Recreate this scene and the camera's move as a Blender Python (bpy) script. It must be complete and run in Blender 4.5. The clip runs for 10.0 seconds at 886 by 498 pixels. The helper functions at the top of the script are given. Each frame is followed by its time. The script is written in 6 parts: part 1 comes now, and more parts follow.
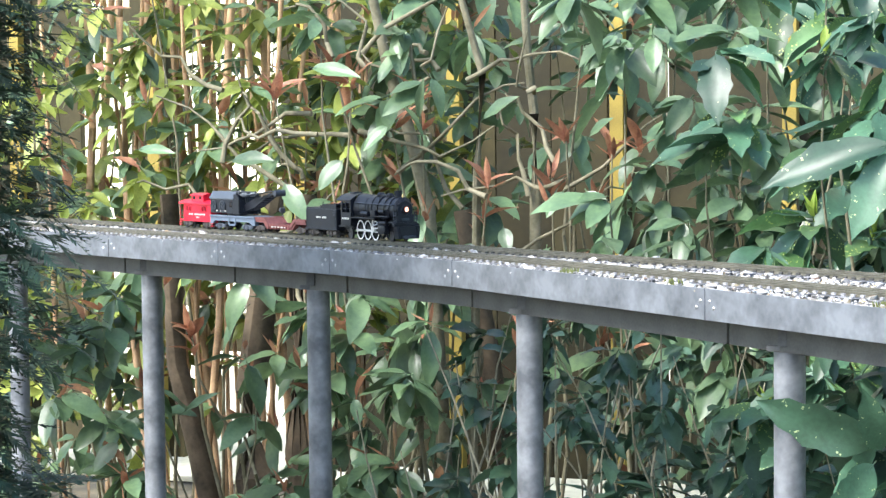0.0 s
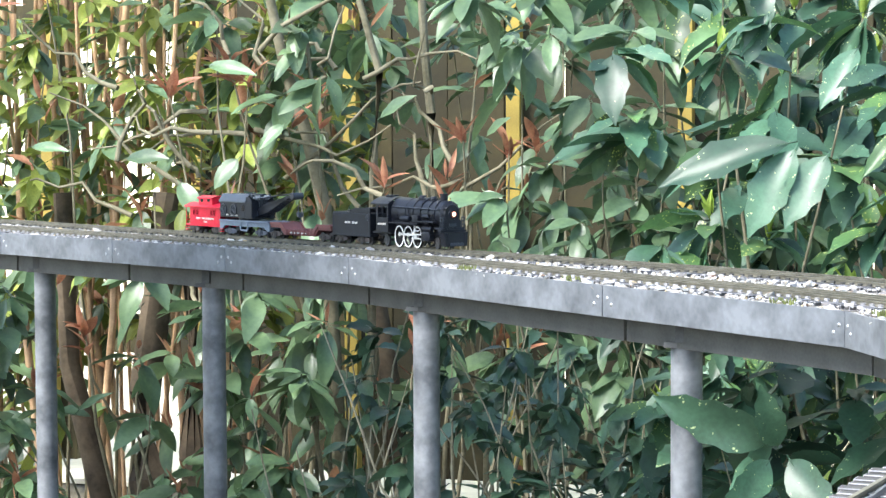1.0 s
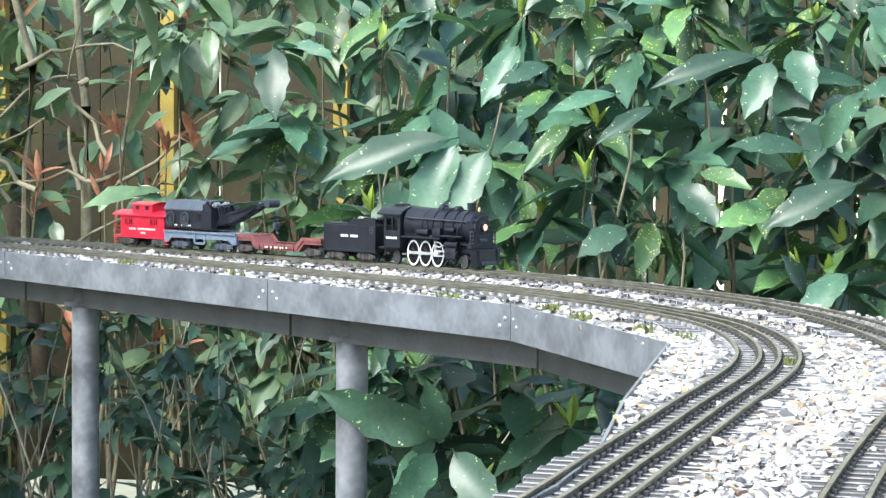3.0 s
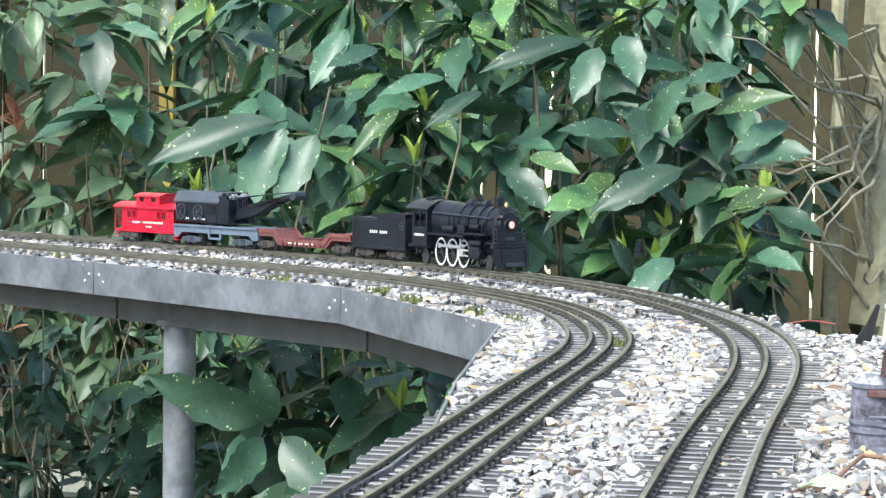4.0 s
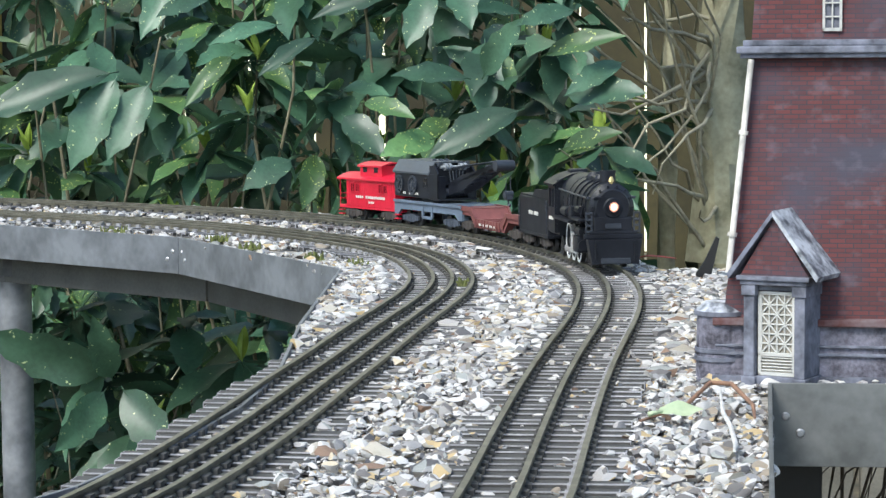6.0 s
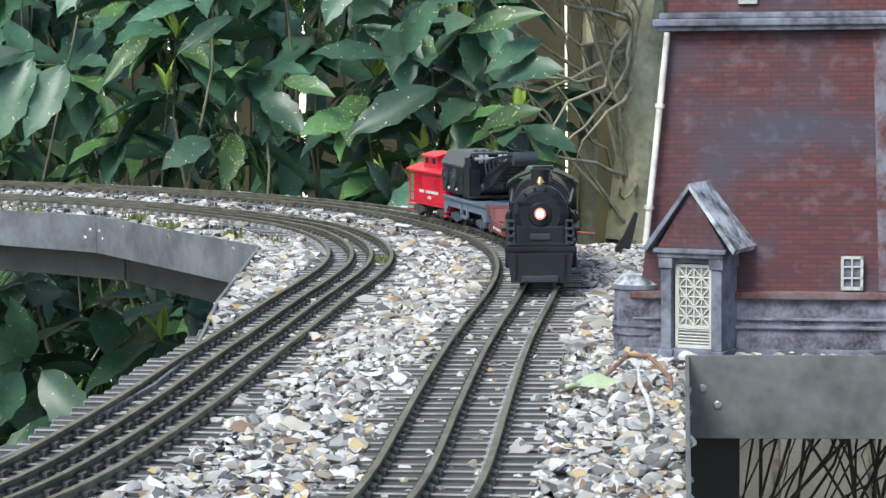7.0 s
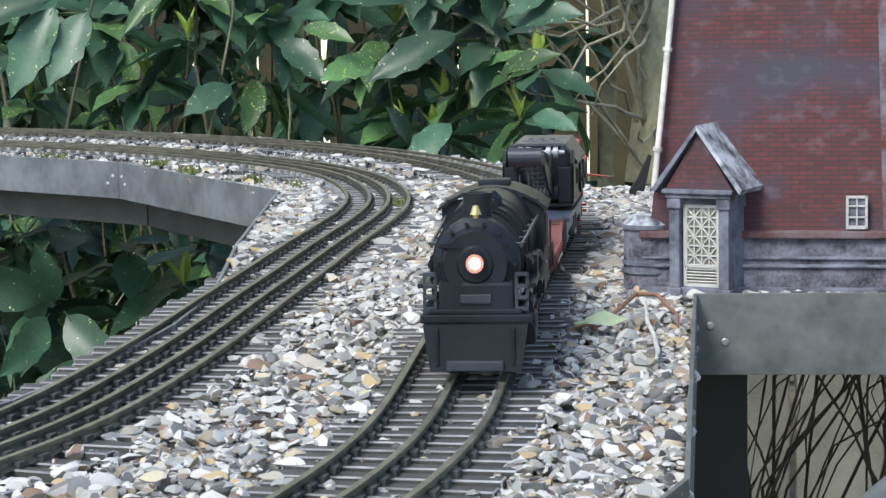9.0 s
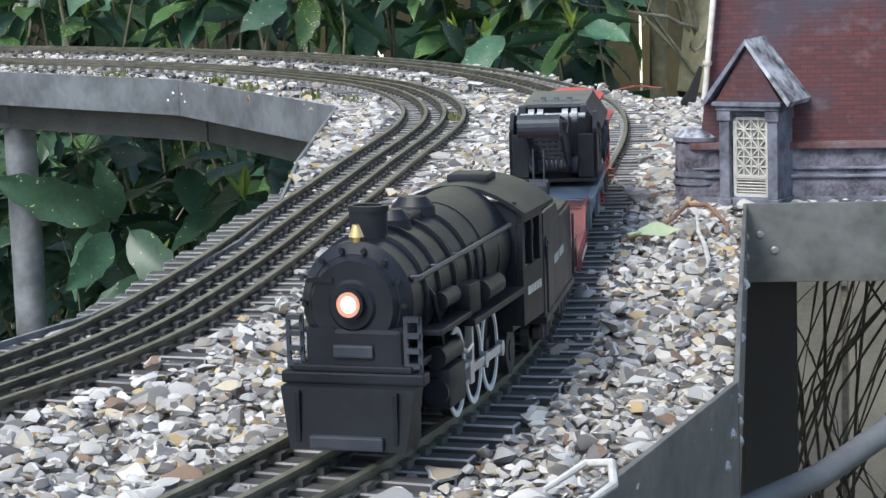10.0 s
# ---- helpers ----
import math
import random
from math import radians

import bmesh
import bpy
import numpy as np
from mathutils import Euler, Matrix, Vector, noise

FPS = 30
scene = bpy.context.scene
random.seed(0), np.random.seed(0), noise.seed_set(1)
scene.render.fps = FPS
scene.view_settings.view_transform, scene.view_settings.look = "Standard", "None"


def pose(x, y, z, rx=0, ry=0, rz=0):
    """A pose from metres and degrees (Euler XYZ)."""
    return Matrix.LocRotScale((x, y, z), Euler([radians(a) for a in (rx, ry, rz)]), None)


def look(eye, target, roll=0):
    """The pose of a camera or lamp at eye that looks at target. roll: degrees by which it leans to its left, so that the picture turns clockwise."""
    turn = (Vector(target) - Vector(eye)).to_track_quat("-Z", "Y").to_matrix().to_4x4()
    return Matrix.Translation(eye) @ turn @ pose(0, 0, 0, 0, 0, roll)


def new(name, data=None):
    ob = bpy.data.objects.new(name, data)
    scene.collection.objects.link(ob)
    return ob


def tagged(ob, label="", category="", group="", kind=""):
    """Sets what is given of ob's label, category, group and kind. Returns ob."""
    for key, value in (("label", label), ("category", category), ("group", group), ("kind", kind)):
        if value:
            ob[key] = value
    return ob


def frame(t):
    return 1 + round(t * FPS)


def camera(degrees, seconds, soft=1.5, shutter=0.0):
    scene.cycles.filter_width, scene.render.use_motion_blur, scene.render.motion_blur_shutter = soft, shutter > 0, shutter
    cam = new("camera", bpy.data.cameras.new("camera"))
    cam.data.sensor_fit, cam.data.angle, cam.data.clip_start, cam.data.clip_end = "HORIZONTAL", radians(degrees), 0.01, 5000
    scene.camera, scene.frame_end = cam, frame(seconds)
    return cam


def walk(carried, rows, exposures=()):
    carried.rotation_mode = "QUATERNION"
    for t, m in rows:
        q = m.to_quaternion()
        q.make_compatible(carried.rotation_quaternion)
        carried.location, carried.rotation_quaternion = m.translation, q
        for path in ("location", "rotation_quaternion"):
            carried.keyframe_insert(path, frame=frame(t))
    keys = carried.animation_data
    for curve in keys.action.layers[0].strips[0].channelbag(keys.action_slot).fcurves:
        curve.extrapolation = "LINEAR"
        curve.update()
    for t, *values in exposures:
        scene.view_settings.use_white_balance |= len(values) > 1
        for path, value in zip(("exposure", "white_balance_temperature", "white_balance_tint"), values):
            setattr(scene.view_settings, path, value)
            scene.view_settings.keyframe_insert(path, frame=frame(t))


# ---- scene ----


MM = 0.00132  # one unit of the plan: the narrow gauge between two rails is 22.5 mm


def aim(x, y, z, yaw, pitch, roll):
    """A camera pose from thousands of plan units and degrees: yaw to the left of +y, pitch up, roll."""
    return Matrix.Translation(Vector((x, y, z)) * 1000 * MM) @ pose(0, 0, 0, 0, 0, yaw) @ pose(0, 0, 0, 90 + pitch) @ pose(0, 0, 0, 0, 0, roll)


cam = camera(21.891, 10.0, 1.4)
walk(cam, [
    (0.0, aim(0.0304, -0.0304, 0.1580, 22.260, -3.505, -0.601)),
    (0.5, aim(0.0242, -0.0227, 0.1493, 20.746, -3.323, -0.419)),
    (1.0, aim(0.0247, -0.0220, 0.1490, 19.627, -3.390, -0.221)),
    (1.5, aim(0.0141, -0.0121, 0.1464, 17.998, -3.503, -0.002)),
    (2.0, aim(0.0090, 0.0016, 0.1478, 15.891, -3.870, 0.113)),
    (3.3, aim(0.0038, -0.0169, 0.1439, 9.725, -3.374, 0.541)),
    (3.5, aim(0.0022, -0.0142, 0.1438, 9.152, -3.614, 0.585)),
    (4.0, aim(0.0015, -0.0083, 0.1413, 6.411, -3.706, 0.837)),
    (4.5, aim(-0.0006, -0.0009, 0.1385, 4.802, -3.970, 0.619)),
    (5.0, aim(-0.0041, -0.0017, 0.1365, 3.562, -4.384, -0.055)),
    (5.5, aim(-0.0038, -0.0012, 0.1356, 3.058, -4.618, -0.329)),
    (7.0, aim(-0.0005, 0.0027, 0.1315, 0.323, -5.371, -0.573)),
    (7.5, aim(0.0000, 0.0000, 0.1310, 0.001, -5.604, -0.664)),
    (8.0, aim(0.0019, -0.0073, 0.1320, 0.119, -6.140, -0.845)),
    (8.5, aim(0.0041, -0.0104, 0.1318, 0.521, -6.347, -1.084)),
    (9.0, aim(0.0049, -0.0174, 0.1318, 0.977, -6.718, -0.995)),
    (9.5, aim(0.0055, -0.0364, 0.1357, 1.783, -8.182, -1.447)),
    (10.0, aim(0.0042, -0.0467, 0.1375, 2.395, -8.945, -1.904)),
], exposures=[(0, 1.9, 6500, 7), (2.2, 1.88, 6500, 6), (3.5, 1.55, 6500, 4), (4.5, 1.22, 6500, 4), (5.5, 0.95, 6500, 4), (7.5, 0.75, 6500, 3), (10, 0.69, 6500, 6)])

# ---- world and light ----
world = bpy.data.worlds.new("sky")
scene.world = world
world.use_nodes = True
wn = world.node_tree.nodes
sky = wn.new("ShaderNodeTexSky")
sky.sky_type, sky.sun_disc = "NISHITA", False
sky.sun_elevation, sky.sun_rotation = radians(52), radians(-143)
sky.air_density, sky.dust_density = 1.0, 1.2
wn["Background"].inputs["Strength"].default_value = 0.15
world.node_tree.links.new(sky.outputs["Color"], wn["Background"].inputs["Color"])
sun_data = bpy.data.lights.new("sun", "SUN")
sun_data.energy, sun_data.angle, sun_data.color = 2.2, radians(24), (1.0, 0.98, 0.965)
sun = new("sun", sun_data)
sun.matrix_world = look((-1.6, -1.2, 3.0), (0, 1, 0))


# ---- helpers for building; lengths in plan units ----


def at(x, y, z, rx=0, ry=0, rz=0):
    return pose(x * MM, y * MM, z * MM, rx, ry, rz)


def link(name, bm, mat, parent=None, label="", smooth=False, m=None):
    bm.transform(Matrix.Scale(MM, 4))
    me = bpy.data.meshes.new(name)
    bm.to_mesh(me)
    bm.free()
    if smooth:
        me.shade_smooth()
        me.set_sharp_from_angle(angle=radians(40))
    me.materials.append(mat)
    return link_mesh(name, me, parent, label, m)


def link_mesh(name, me, parent=None, label="", m=None):
    ob = new(name, me)
    if parent is not None:
        ob.parent = parent
    if m is not None:
        ob.matrix_basis = m
    if label:
        tagged(ob, label)
    return ob


part = link


def thing(name, label, category, group="", kind="", m=None):
    ob = new(name)
    ob.empty_display_size = 0.02
    if m is not None:
        ob.matrix_basis = m
    return tagged(ob, label, category, group, kind)


def box(bm, x0, x1, y0, y1, z0, z1, bevel=0.0, m=None):
    vs = bmesh.ops.create_cube(bm, size=1.0)["verts"]
    for v in vs:
        v.co = Vector((x0 + (v.co.x + 0.5) * (x1 - x0), y0 + (v.co.y + 0.5) * (y1 - y0), z0 + (v.co.z + 0.5) * (z1 - z0)))
    if bevel:
        es = list({e for v in vs for e in v.link_edges})
        vs = bmesh.ops.bevel(bm, geom=es, offset=bevel, segments=2, profile=0.6, affect="EDGES")["verts"]
        vs = list({v for v in vs})
    if m is not None:
        bmesh.ops.transform(bm, matrix=m, verts=list(vs))
    return bm


def rod(bm, p, q, r, r2=None, n=12, caps=True):
    p, q = Vector(p), Vector(q)
    d = q - p
    m = Matrix.Translation((p + q) / 2) @ d.to_track_quat("Z", "Y").to_matrix().to_4x4()
    bmesh.ops.create_cone(bm, cap_ends=caps, segments=n, radius1=r, radius2=r if r2 is None else r2, depth=d.length, matrix=m)
    return bm


def ring(bm, c, axis, r, w, h, n=20):
    """A flat wheel rim about axis, radius r, rim w thick inwards and h along the axis."""
    q = Vector(axis).to_track_quat("Z", "Y").to_matrix()
    rows = []
    for i in range(n):
        a = 2 * math.pi * i / n
        e = Vector((math.cos(a), math.sin(a), 0))
        rows.append([bm.verts.new(Vector(c) + q @ (e * rr + Vector((0, 0, zz)))) for rr, zz in ((r, -h / 2), (r, h / 2), (r - w, h / 2), (r - w, -h / 2))])
    for i in range(n):
        a, b = rows[i], rows[(i + 1) % n]
        for k in range(4):
            bm.faces.new((a[k], b[k], b[(k + 1) % 4], a[(k + 1) % 4]))
    return bm


def tube(bm, pts, radii, n=6):
    """A tube along points, for twigs and stems."""
    pts = [Vector(p) for p in pts]
    prev, start = None, None
    for i, p in enumerate(pts):
        d = (pts[min(i + 1, len(pts) - 1)] - pts[max(i - 1, 0)]).normalized()
        q = d.to_track_quat("Z", "Y").to_matrix()
        r = radii[i] if isinstance(radii, (list, tuple)) else radii
        cur = [bm.verts.new(p + q @ Vector((math.cos(2 * math.pi * k / n) * r, math.sin(2 * math.pi * k / n) * r, 0))) for k in range(n)]
        if prev:
            for k in range(n):
                bm.faces.new((prev[k], prev[(k + 1) % n], cur[(k + 1) % n], cur[k]))
        else:
            start = cur
        prev = cur
    bm.faces.new(prev)
    bm.faces.new(start[::-1])
    return bm


def wander(a, b, n, bend, rng):
    """Points from a to b that stray by bend."""
    a, b = Vector(a), Vector(b)
    off, out = Vector((0, 0, 0)), []
    for i in range(n + 1):
        f = i / n
        out.append(a.lerp(b, f) + off * math.sin(math.pi * f))
        off += Vector((rng.uniform(-1, 1), rng.uniform(-1, 1), rng.uniform(-1, 1))) * bend / n * 1.6
    return out


def prism(bm, outline, y0, y1):
    """An outline in x and z, drawn out from y0 to y1."""
    a = [bm.verts.new((x, y0, z)) for x, z in outline]
    b = [bm.verts.new((x, y1, z)) for x, z in outline]
    n = len(outline)
    bm.faces.new(a)
    bm.faces.new(b[::-1])
    for i in range(n):
        bm.faces.new((a[i], b[i], b[(i + 1) % n], a[(i + 1) % n])[::-1])
    bmesh.ops.recalc_face_normals(bm, faces=bm.faces[:])
    return bm


# ---- materials ----
def material(name, color, rough=0.6, metal=0.0, vary=0.25, scale=40.0, bump=0.2, fine=300.0, second=None, mix=0.5, island=False, coat=0.0, trans=0.0, spec=0.5, obj_rand=0.0):
    """Colour with stains at one scale and grain at a finer one; relief from the grain."""
    ma = bpy.data.materials.new(name)
    ma.use_nodes = True
    nt, nd = ma.node_tree, ma.node_tree.nodes
    bs = nd["Principled BSDF"]
    bs.inputs["Roughness"].default_value, bs.inputs["Metallic"].default_value = rough, metal
    bs.inputs["Coat Roughness"].default_value = 0.28
    bs.inputs["Coat Weight"].default_value, bs.inputs["Specular IOR Level"].default_value = coat, spec
    co = nd.new("ShaderNodeTexCoord")
    big, small = nd.new("ShaderNodeTexNoise"), nd.new("ShaderNodeTexNoise")
    big.inputs["Scale"].default_value, small.inputs["Scale"].default_value = scale, fine
    big.inputs["Detail"].default_value, small.inputs["Detail"].default_value = 5, 3
    for n in (big, small):
        nt.links.new(co.outputs["Object"], n.inputs["Vector"])
    ramp = nd.new("ShaderNodeValToRGB")
    ramp.color_ramp.elements[0].position, ramp.color_ramp.elements[1].position = 0.5 - mix * 0.4, 0.5 + mix * 0.4
    lo = [c * (1 - vary) for c in color]
    ramp.color_ramp.elements[0].color = (*lo, 1)
    ramp.color_ramp.elements[1].color = (*(second or [min(1, c * (1 + vary)) for c in color]), 1)
    add = nd.new("ShaderNodeMath")
    add.operation = "MULTIPLY_ADD"
    nt.links.new(small.outputs["Fac"], add.inputs[0])
    add.inputs[1].default_value = 0.35
    nt.links.new(big.outputs["Fac"], add.inputs[2])
    sub = nd.new("ShaderNodeMath")
    sub.operation = "SUBTRACT"
    nt.links.new(add.outputs[0], sub.inputs[0])
    sub.inputs[1].default_value = 0.175
    nt.links.new(sub.outputs[0], ramp.inputs["Fac"])
    out = ramp.outputs["Color"]
    if obj_rand:
        info, hsv = nd.new("ShaderNodeObjectInfo"), nd.new("ShaderNodeHueSaturation")
        mr = nd.new("ShaderNodeMapRange")
        mr.inputs["To Min"].default_value, mr.inputs["To Max"].default_value = 1 - obj_rand, 1 + obj_rand
        geo, add2, fr2 = nd.new("ShaderNodeNewGeometry"), nd.new("ShaderNodeMath"), nd.new("ShaderNodeMath")
        add2.operation, fr2.operation = "ADD", "FRACT"
        nt.links.new(info.outputs["Random"], add2.inputs[0])
        nt.links.new(geo.outputs["Random Per Island"], add2.inputs[1])
        nt.links.new(add2.outputs[0], fr2.inputs[0])
        nt.links.new(fr2.outputs[0], mr.inputs["Value"])
        nt.links.new(mr.outputs["Result"], hsv.inputs["Value"])
        nt.links.new(out, hsv.inputs["Color"])
        out = hsv.outputs["Color"]
    nt.links.new(out, bs.inputs["Base Color"])
    rr = nd.new("ShaderNodeMapRange")
    rr.inputs["To Min"].default_value, rr.inputs["To Max"].default_value = max(0.03, rough - 0.12), min(1, rough + 0.12)
    nt.links.new(big.outputs["Fac"], rr.inputs["Value"])
    nt.links.new(rr.outputs["Result"], bs.inputs["Roughness"])
    if bump:
        bp = nd.new("ShaderNodeBump")
        bp.inputs["Strength"].default_value, bp.inputs["Distance"].default_value = bump, 0.0006
        nt.links.new(small.outputs["Fac"], bp.inputs["Height"])
        nt.links.new(bp.outputs["Normal"], bs.inputs["Normal"])
    if trans:
        tr, mx = nd.new("ShaderNodeBsdfTranslucent"), nd.new("ShaderNodeMixShader")
        mx.inputs[0].default_value = trans
        nt.links.new(out, tr.inputs["Color"])
        nt.links.new(bs.outputs[0], mx.inputs[1])
        nt.links.new(tr.outputs[0], mx.inputs[2])
        nt.links.new(mx.outputs[0], nd["Material Output"].inputs["Surface"])
    return ma


def stone_material():
    """Washed pebbles: each its own colour."""
    ma = bpy.data.materials.new("pebble")
    ma.use_nodes = True
    nt, nd = ma.node_tree, ma.node_tree.nodes
    bs = nd["Principled BSDF"]
    bs.inputs["Roughness"].default_value = 0.75
    geo, info = nd.new("ShaderNodeNewGeometry"), nd.new("ShaderNodeObjectInfo")
    add = nd.new("ShaderNodeMath")
    add.operation = "ADD"
    nt.links.new(geo.outputs["Random Per Island"], add.inputs[0])
    nt.links.new(info.outputs["Random"], add.inputs[1])
    fr = nd.new("ShaderNodeMath")
    fr.operation = "FRACT"
    nt.links.new(add.outputs[0], fr.inputs[0])
    ramp = nd.new("ShaderNodeValToRGB")
    ramp.color_ramp.interpolation = "CONSTANT"
    cols = [(0.0, (0.66, 0.65, 0.64)), (0.17, (0.46, 0.45, 0.45)), (0.30, (0.32, 0.32, 0.33)), (0.40, (0.50, 0.47, 0.41)), (0.48, (0.74, 0.73, 0.72)),
            (0.64, (0.34, 0.29, 0.23)), (0.69, (0.20, 0.19, 0.19)), (0.79, (0.56, 0.43, 0.24)), (0.83, (0.11, 0.11, 0.12)), (0.88, (0.38, 0.40, 0.39)), (0.94, (0.27, 0.18, 0.13)), (0.97, (0.66, 0.58, 0.44))]
    el = ramp.color_ramp.elements
    while len(el) < len(cols):
        el.new(0.5)
    for e, (p, c) in zip(el, cols):
        e.position, e.color = p, (*c, 1)
    nt.links.new(fr.outputs[0], ramp.inputs["Fac"])
    tex, mx = nd.new("ShaderNodeTexNoise"), nd.new("ShaderNodeMixRGB")
    tex.inputs["Scale"].default_value, tex.inputs["Detail"].default_value = 320, 5
    mx.blend_type, mx.inputs[0].default_value = "MULTIPLY", 0.55
    nt.links.new(ramp.outputs["Color"], mx.inputs[1])
    nt.links.new(tex.outputs["Fac"], mx.inputs[2])
    gain = nd.new("ShaderNodeMixRGB")
    gain.blend_type, gain.inputs[0].default_value, gain.inputs[2].default_value = "MULTIPLY", 1.0, (1.12, 1.09, 1.05, 1)
    nt.links.new(mx.outputs[0], gain.inputs[1])
    nt.links.new(gain.outputs[0], bs.inputs["Base Color"])
    bp = nd.new("ShaderNodeBump")
    bp.inputs["Strength"].default_value, bp.inputs["Distance"].default_value = 0.35, 0.0006
    nt.links.new(tex.outputs["Fac"], bp.inputs["Height"])
    nt.links.new(bp.outputs["Normal"], bs.inputs["Normal"])
    return ma


def spotted_leaf(name, base, spot, density=0.62, rough=0.32, trans=0.18):
    """Glossy evergreen leaf with scattered pale spots and a paler midrib along y."""
    ma = material(name, base, rough, vary=0.35, scale=14, fine=160, bump=0.15, trans=trans, obj_rand=0.5, coat=0.12)
    nt, nd = ma.node_tree, ma.node_tree.nodes
    bs = nd["Principled BSDF"]
    src = bs.inputs["Base Color"].links[0].from_socket
    co = nd.new("ShaderNodeTexCoord")
    vo, no = nd.new("ShaderNodeTexVoronoi"), nd.new("ShaderNodeTexNoise")
    vo.inputs["Scale"].default_value, no.inputs["Scale"].default_value = 170, 45
    nt.links.new(co.outputs["Object"], vo.inputs["Vector"])
    nt.links.new(co.outputs["Object"], no.inputs["Vector"])
    lt, gt, mu = (nd.new("ShaderNodeMath") for _ in range(3))
    lt.operation, gt.operation, mu.operation = "LESS_THAN", "GREATER_THAN", "MULTIPLY"
    nt.links.new(vo.outputs["Distance"], lt.inputs[0])
    lt.inputs[1].default_value = 0.3
    nt.links.new(no.outputs["Fac"], gt.inputs[0])
    gt.inputs[1].default_value = density
    nt.links.new(lt.outputs[0], mu.inputs[0])
    nt.links.new(gt.outputs[0], mu.inputs[1])
    mx = nd.new("ShaderNodeMixRGB")
    mx.inputs[2].default_value = (*spot, 1)
    nt.links.new(mu.outputs[0], mx.inputs[0])
    nt.links.new(src, mx.inputs[1])
    nt.links.new(mx.outputs[0], bs.inputs["Base Color"])
    return ma


GALV = material("galvanised_steel", (0.16, 0.172, 0.19), 0.55, 0.35, vary=0.35, scale=22, fine=120, bump=0.06, second=(0.235, 0.25, 0.272))
GALV_DULL = material("weathered_zinc", (0.14, 0.145, 0.14), 0.6, 0.3, vary=0.3, scale=30, fine=160, bump=0.08, second=(0.20, 0.205, 0.20))
BEAM = material("dark_underside_steel", (0.10, 0.10, 0.10), 0.7, 0.2, vary=0.3, scale=20)
TUBE = material("galvanised_tube", (0.20, 0.21, 0.23), 0.5, 0.4, vary=0.4, scale=16, fine=90, bump=0.08, second=(0.34, 0.35, 0.37))
RIVET = material("aluminium_rivet", (0.42, 0.42, 0.43), 0.45, 0.85, vary=0.1)
RAIL = material("oxidised_rail", (0.14, 0.13, 0.10), 0.55, 0.5, vary=0.3, scale=60, second=(0.22, 0.205, 0.16))
TIE = material("weathered_sleeper", (0.28, 0.27, 0.28), 0.75, vary=0.35, scale=70, fine=500, bump=0.4, obj_rand=0.25, second=(0.40, 0.39, 0.40))
CHAIR = material("dark_rail_chair", (0.06, 0.058, 0.055), 0.75, vary=0.3)
STONE = stone_material()
GRIT = material("grit_bed", (0.30, 0.28, 0.25), 0.95, vary=0.6, scale=120, fine=500, bump=0.8)
LOCO = material("matt_black_loco", (0.008, 0.0095, 0.0145), 0.45, vary=0.3, scale=60, fine=400, bump=0.08, spec=0.35, second=(0.013, 0.015, 0.022))
LOCO_GREY = material("worn_black", (0.032, 0.038, 0.050), 0.45, vary=0.3, scale=60)
WHEEL = material("dark_wheel", (0.03, 0.03, 0.032), 0.5, vary=0.2)
WHITE_RIM = material("white_wheel_rim", (0.80, 0.80, 0.78), 0.5, vary=0.08)
STEEL_ROD = material("steel_rod", (0.62, 0.62, 0.62), 0.35, 0.7, vary=0.1)
RED = material("red_plastic", (0.54, 0.008, 0.030), 0.4, vary=0.12, scale=50, bump=0.03, second=(0.62, 0.014, 0.042))
BROWN = material("oxide_red_plastic", (0.17, 0.055, 0.05), 0.6, vary=0.25, scale=60, bump=0.05)
BLUE = material("blue_grey_plastic", (0.115, 0.15, 0.20), 0.5, vary=0.2, scale=50, bump=0.05)
TRUCK = material("dark_bogie", (0.05, 0.042, 0.038), 0.65, vary=0.25)
MARK = material("pale_lettering", (0.62, 0.60, 0.55), 0.6, vary=0.1)
BRASS = material("brass", (0.72, 0.52, 0.22), 0.3, 0.9, vary=0.1)
GLASS_DARK = material("dark_glazing", (0.015, 0.015, 0.018), 0.12, vary=0.1)
LAMP = bpy.data.materials.new("lit_headlamp")
LAMP.use_nodes = True
LAMP.node_tree.nodes["Principled BSDF"].inputs["Emission Color"].default_value = (1.0, 0.66, 0.46, 1)
LAMP.node_tree.nodes["Principled BSDF"].inputs["Emission Strength"].default_value = 1.8
LAMP.node_tree.nodes["Principled BSDF"].inputs["Base Color"].default_value = (0.12, 0.09, 0.07, 1)
LAMP_RIM = bpy.data.materials.new("glowing_reflector")
LAMP_RIM.use_nodes = True
LAMP_RIM.node_tree.nodes["Principled BSDF"].inputs["Emission Color"].default_value = (1.0, 0.32, 0.20, 1)
LAMP_RIM.node_tree.nodes["Principled BSDF"].inputs["Emission Strength"].default_value = 0.35
LAMP_RIM.node_tree.nodes["Principled BSDF"].inputs["Base Color"].default_value = (0.30, 0.18, 0.14, 1)
GROUND = material("leaf_mould", (0.045, 0.038, 0.028), 0.95, vary=0.5, scale=9, fine=60, bump=0.8, second=(0.11, 0.09, 0.06))
FENCE = material("stained_fence_board", (0.040, 0.033, 0.011), 0.8, vary=0.35, scale=6, fine=60, bump=0.3, obj_rand=0.3, second=(0.062, 0.050, 0.018))
BATTEN = material("ochre_batten", (0.36, 0.26, 0.05), 0.7, vary=0.3, scale=8)
BARK = material("olive_bark", (0.20, 0.18, 0.10), 0.85, vary=0.4, scale=25, fine=140, bump=0.6, second=(0.27, 0.24, 0.16))
TRUNK = material("pale_olive_bark", (0.27, 0.25, 0.15), 0.85, vary=0.35, scale=16, fine=110, bump=0.7, second=(0.46, 0.43, 0.29))
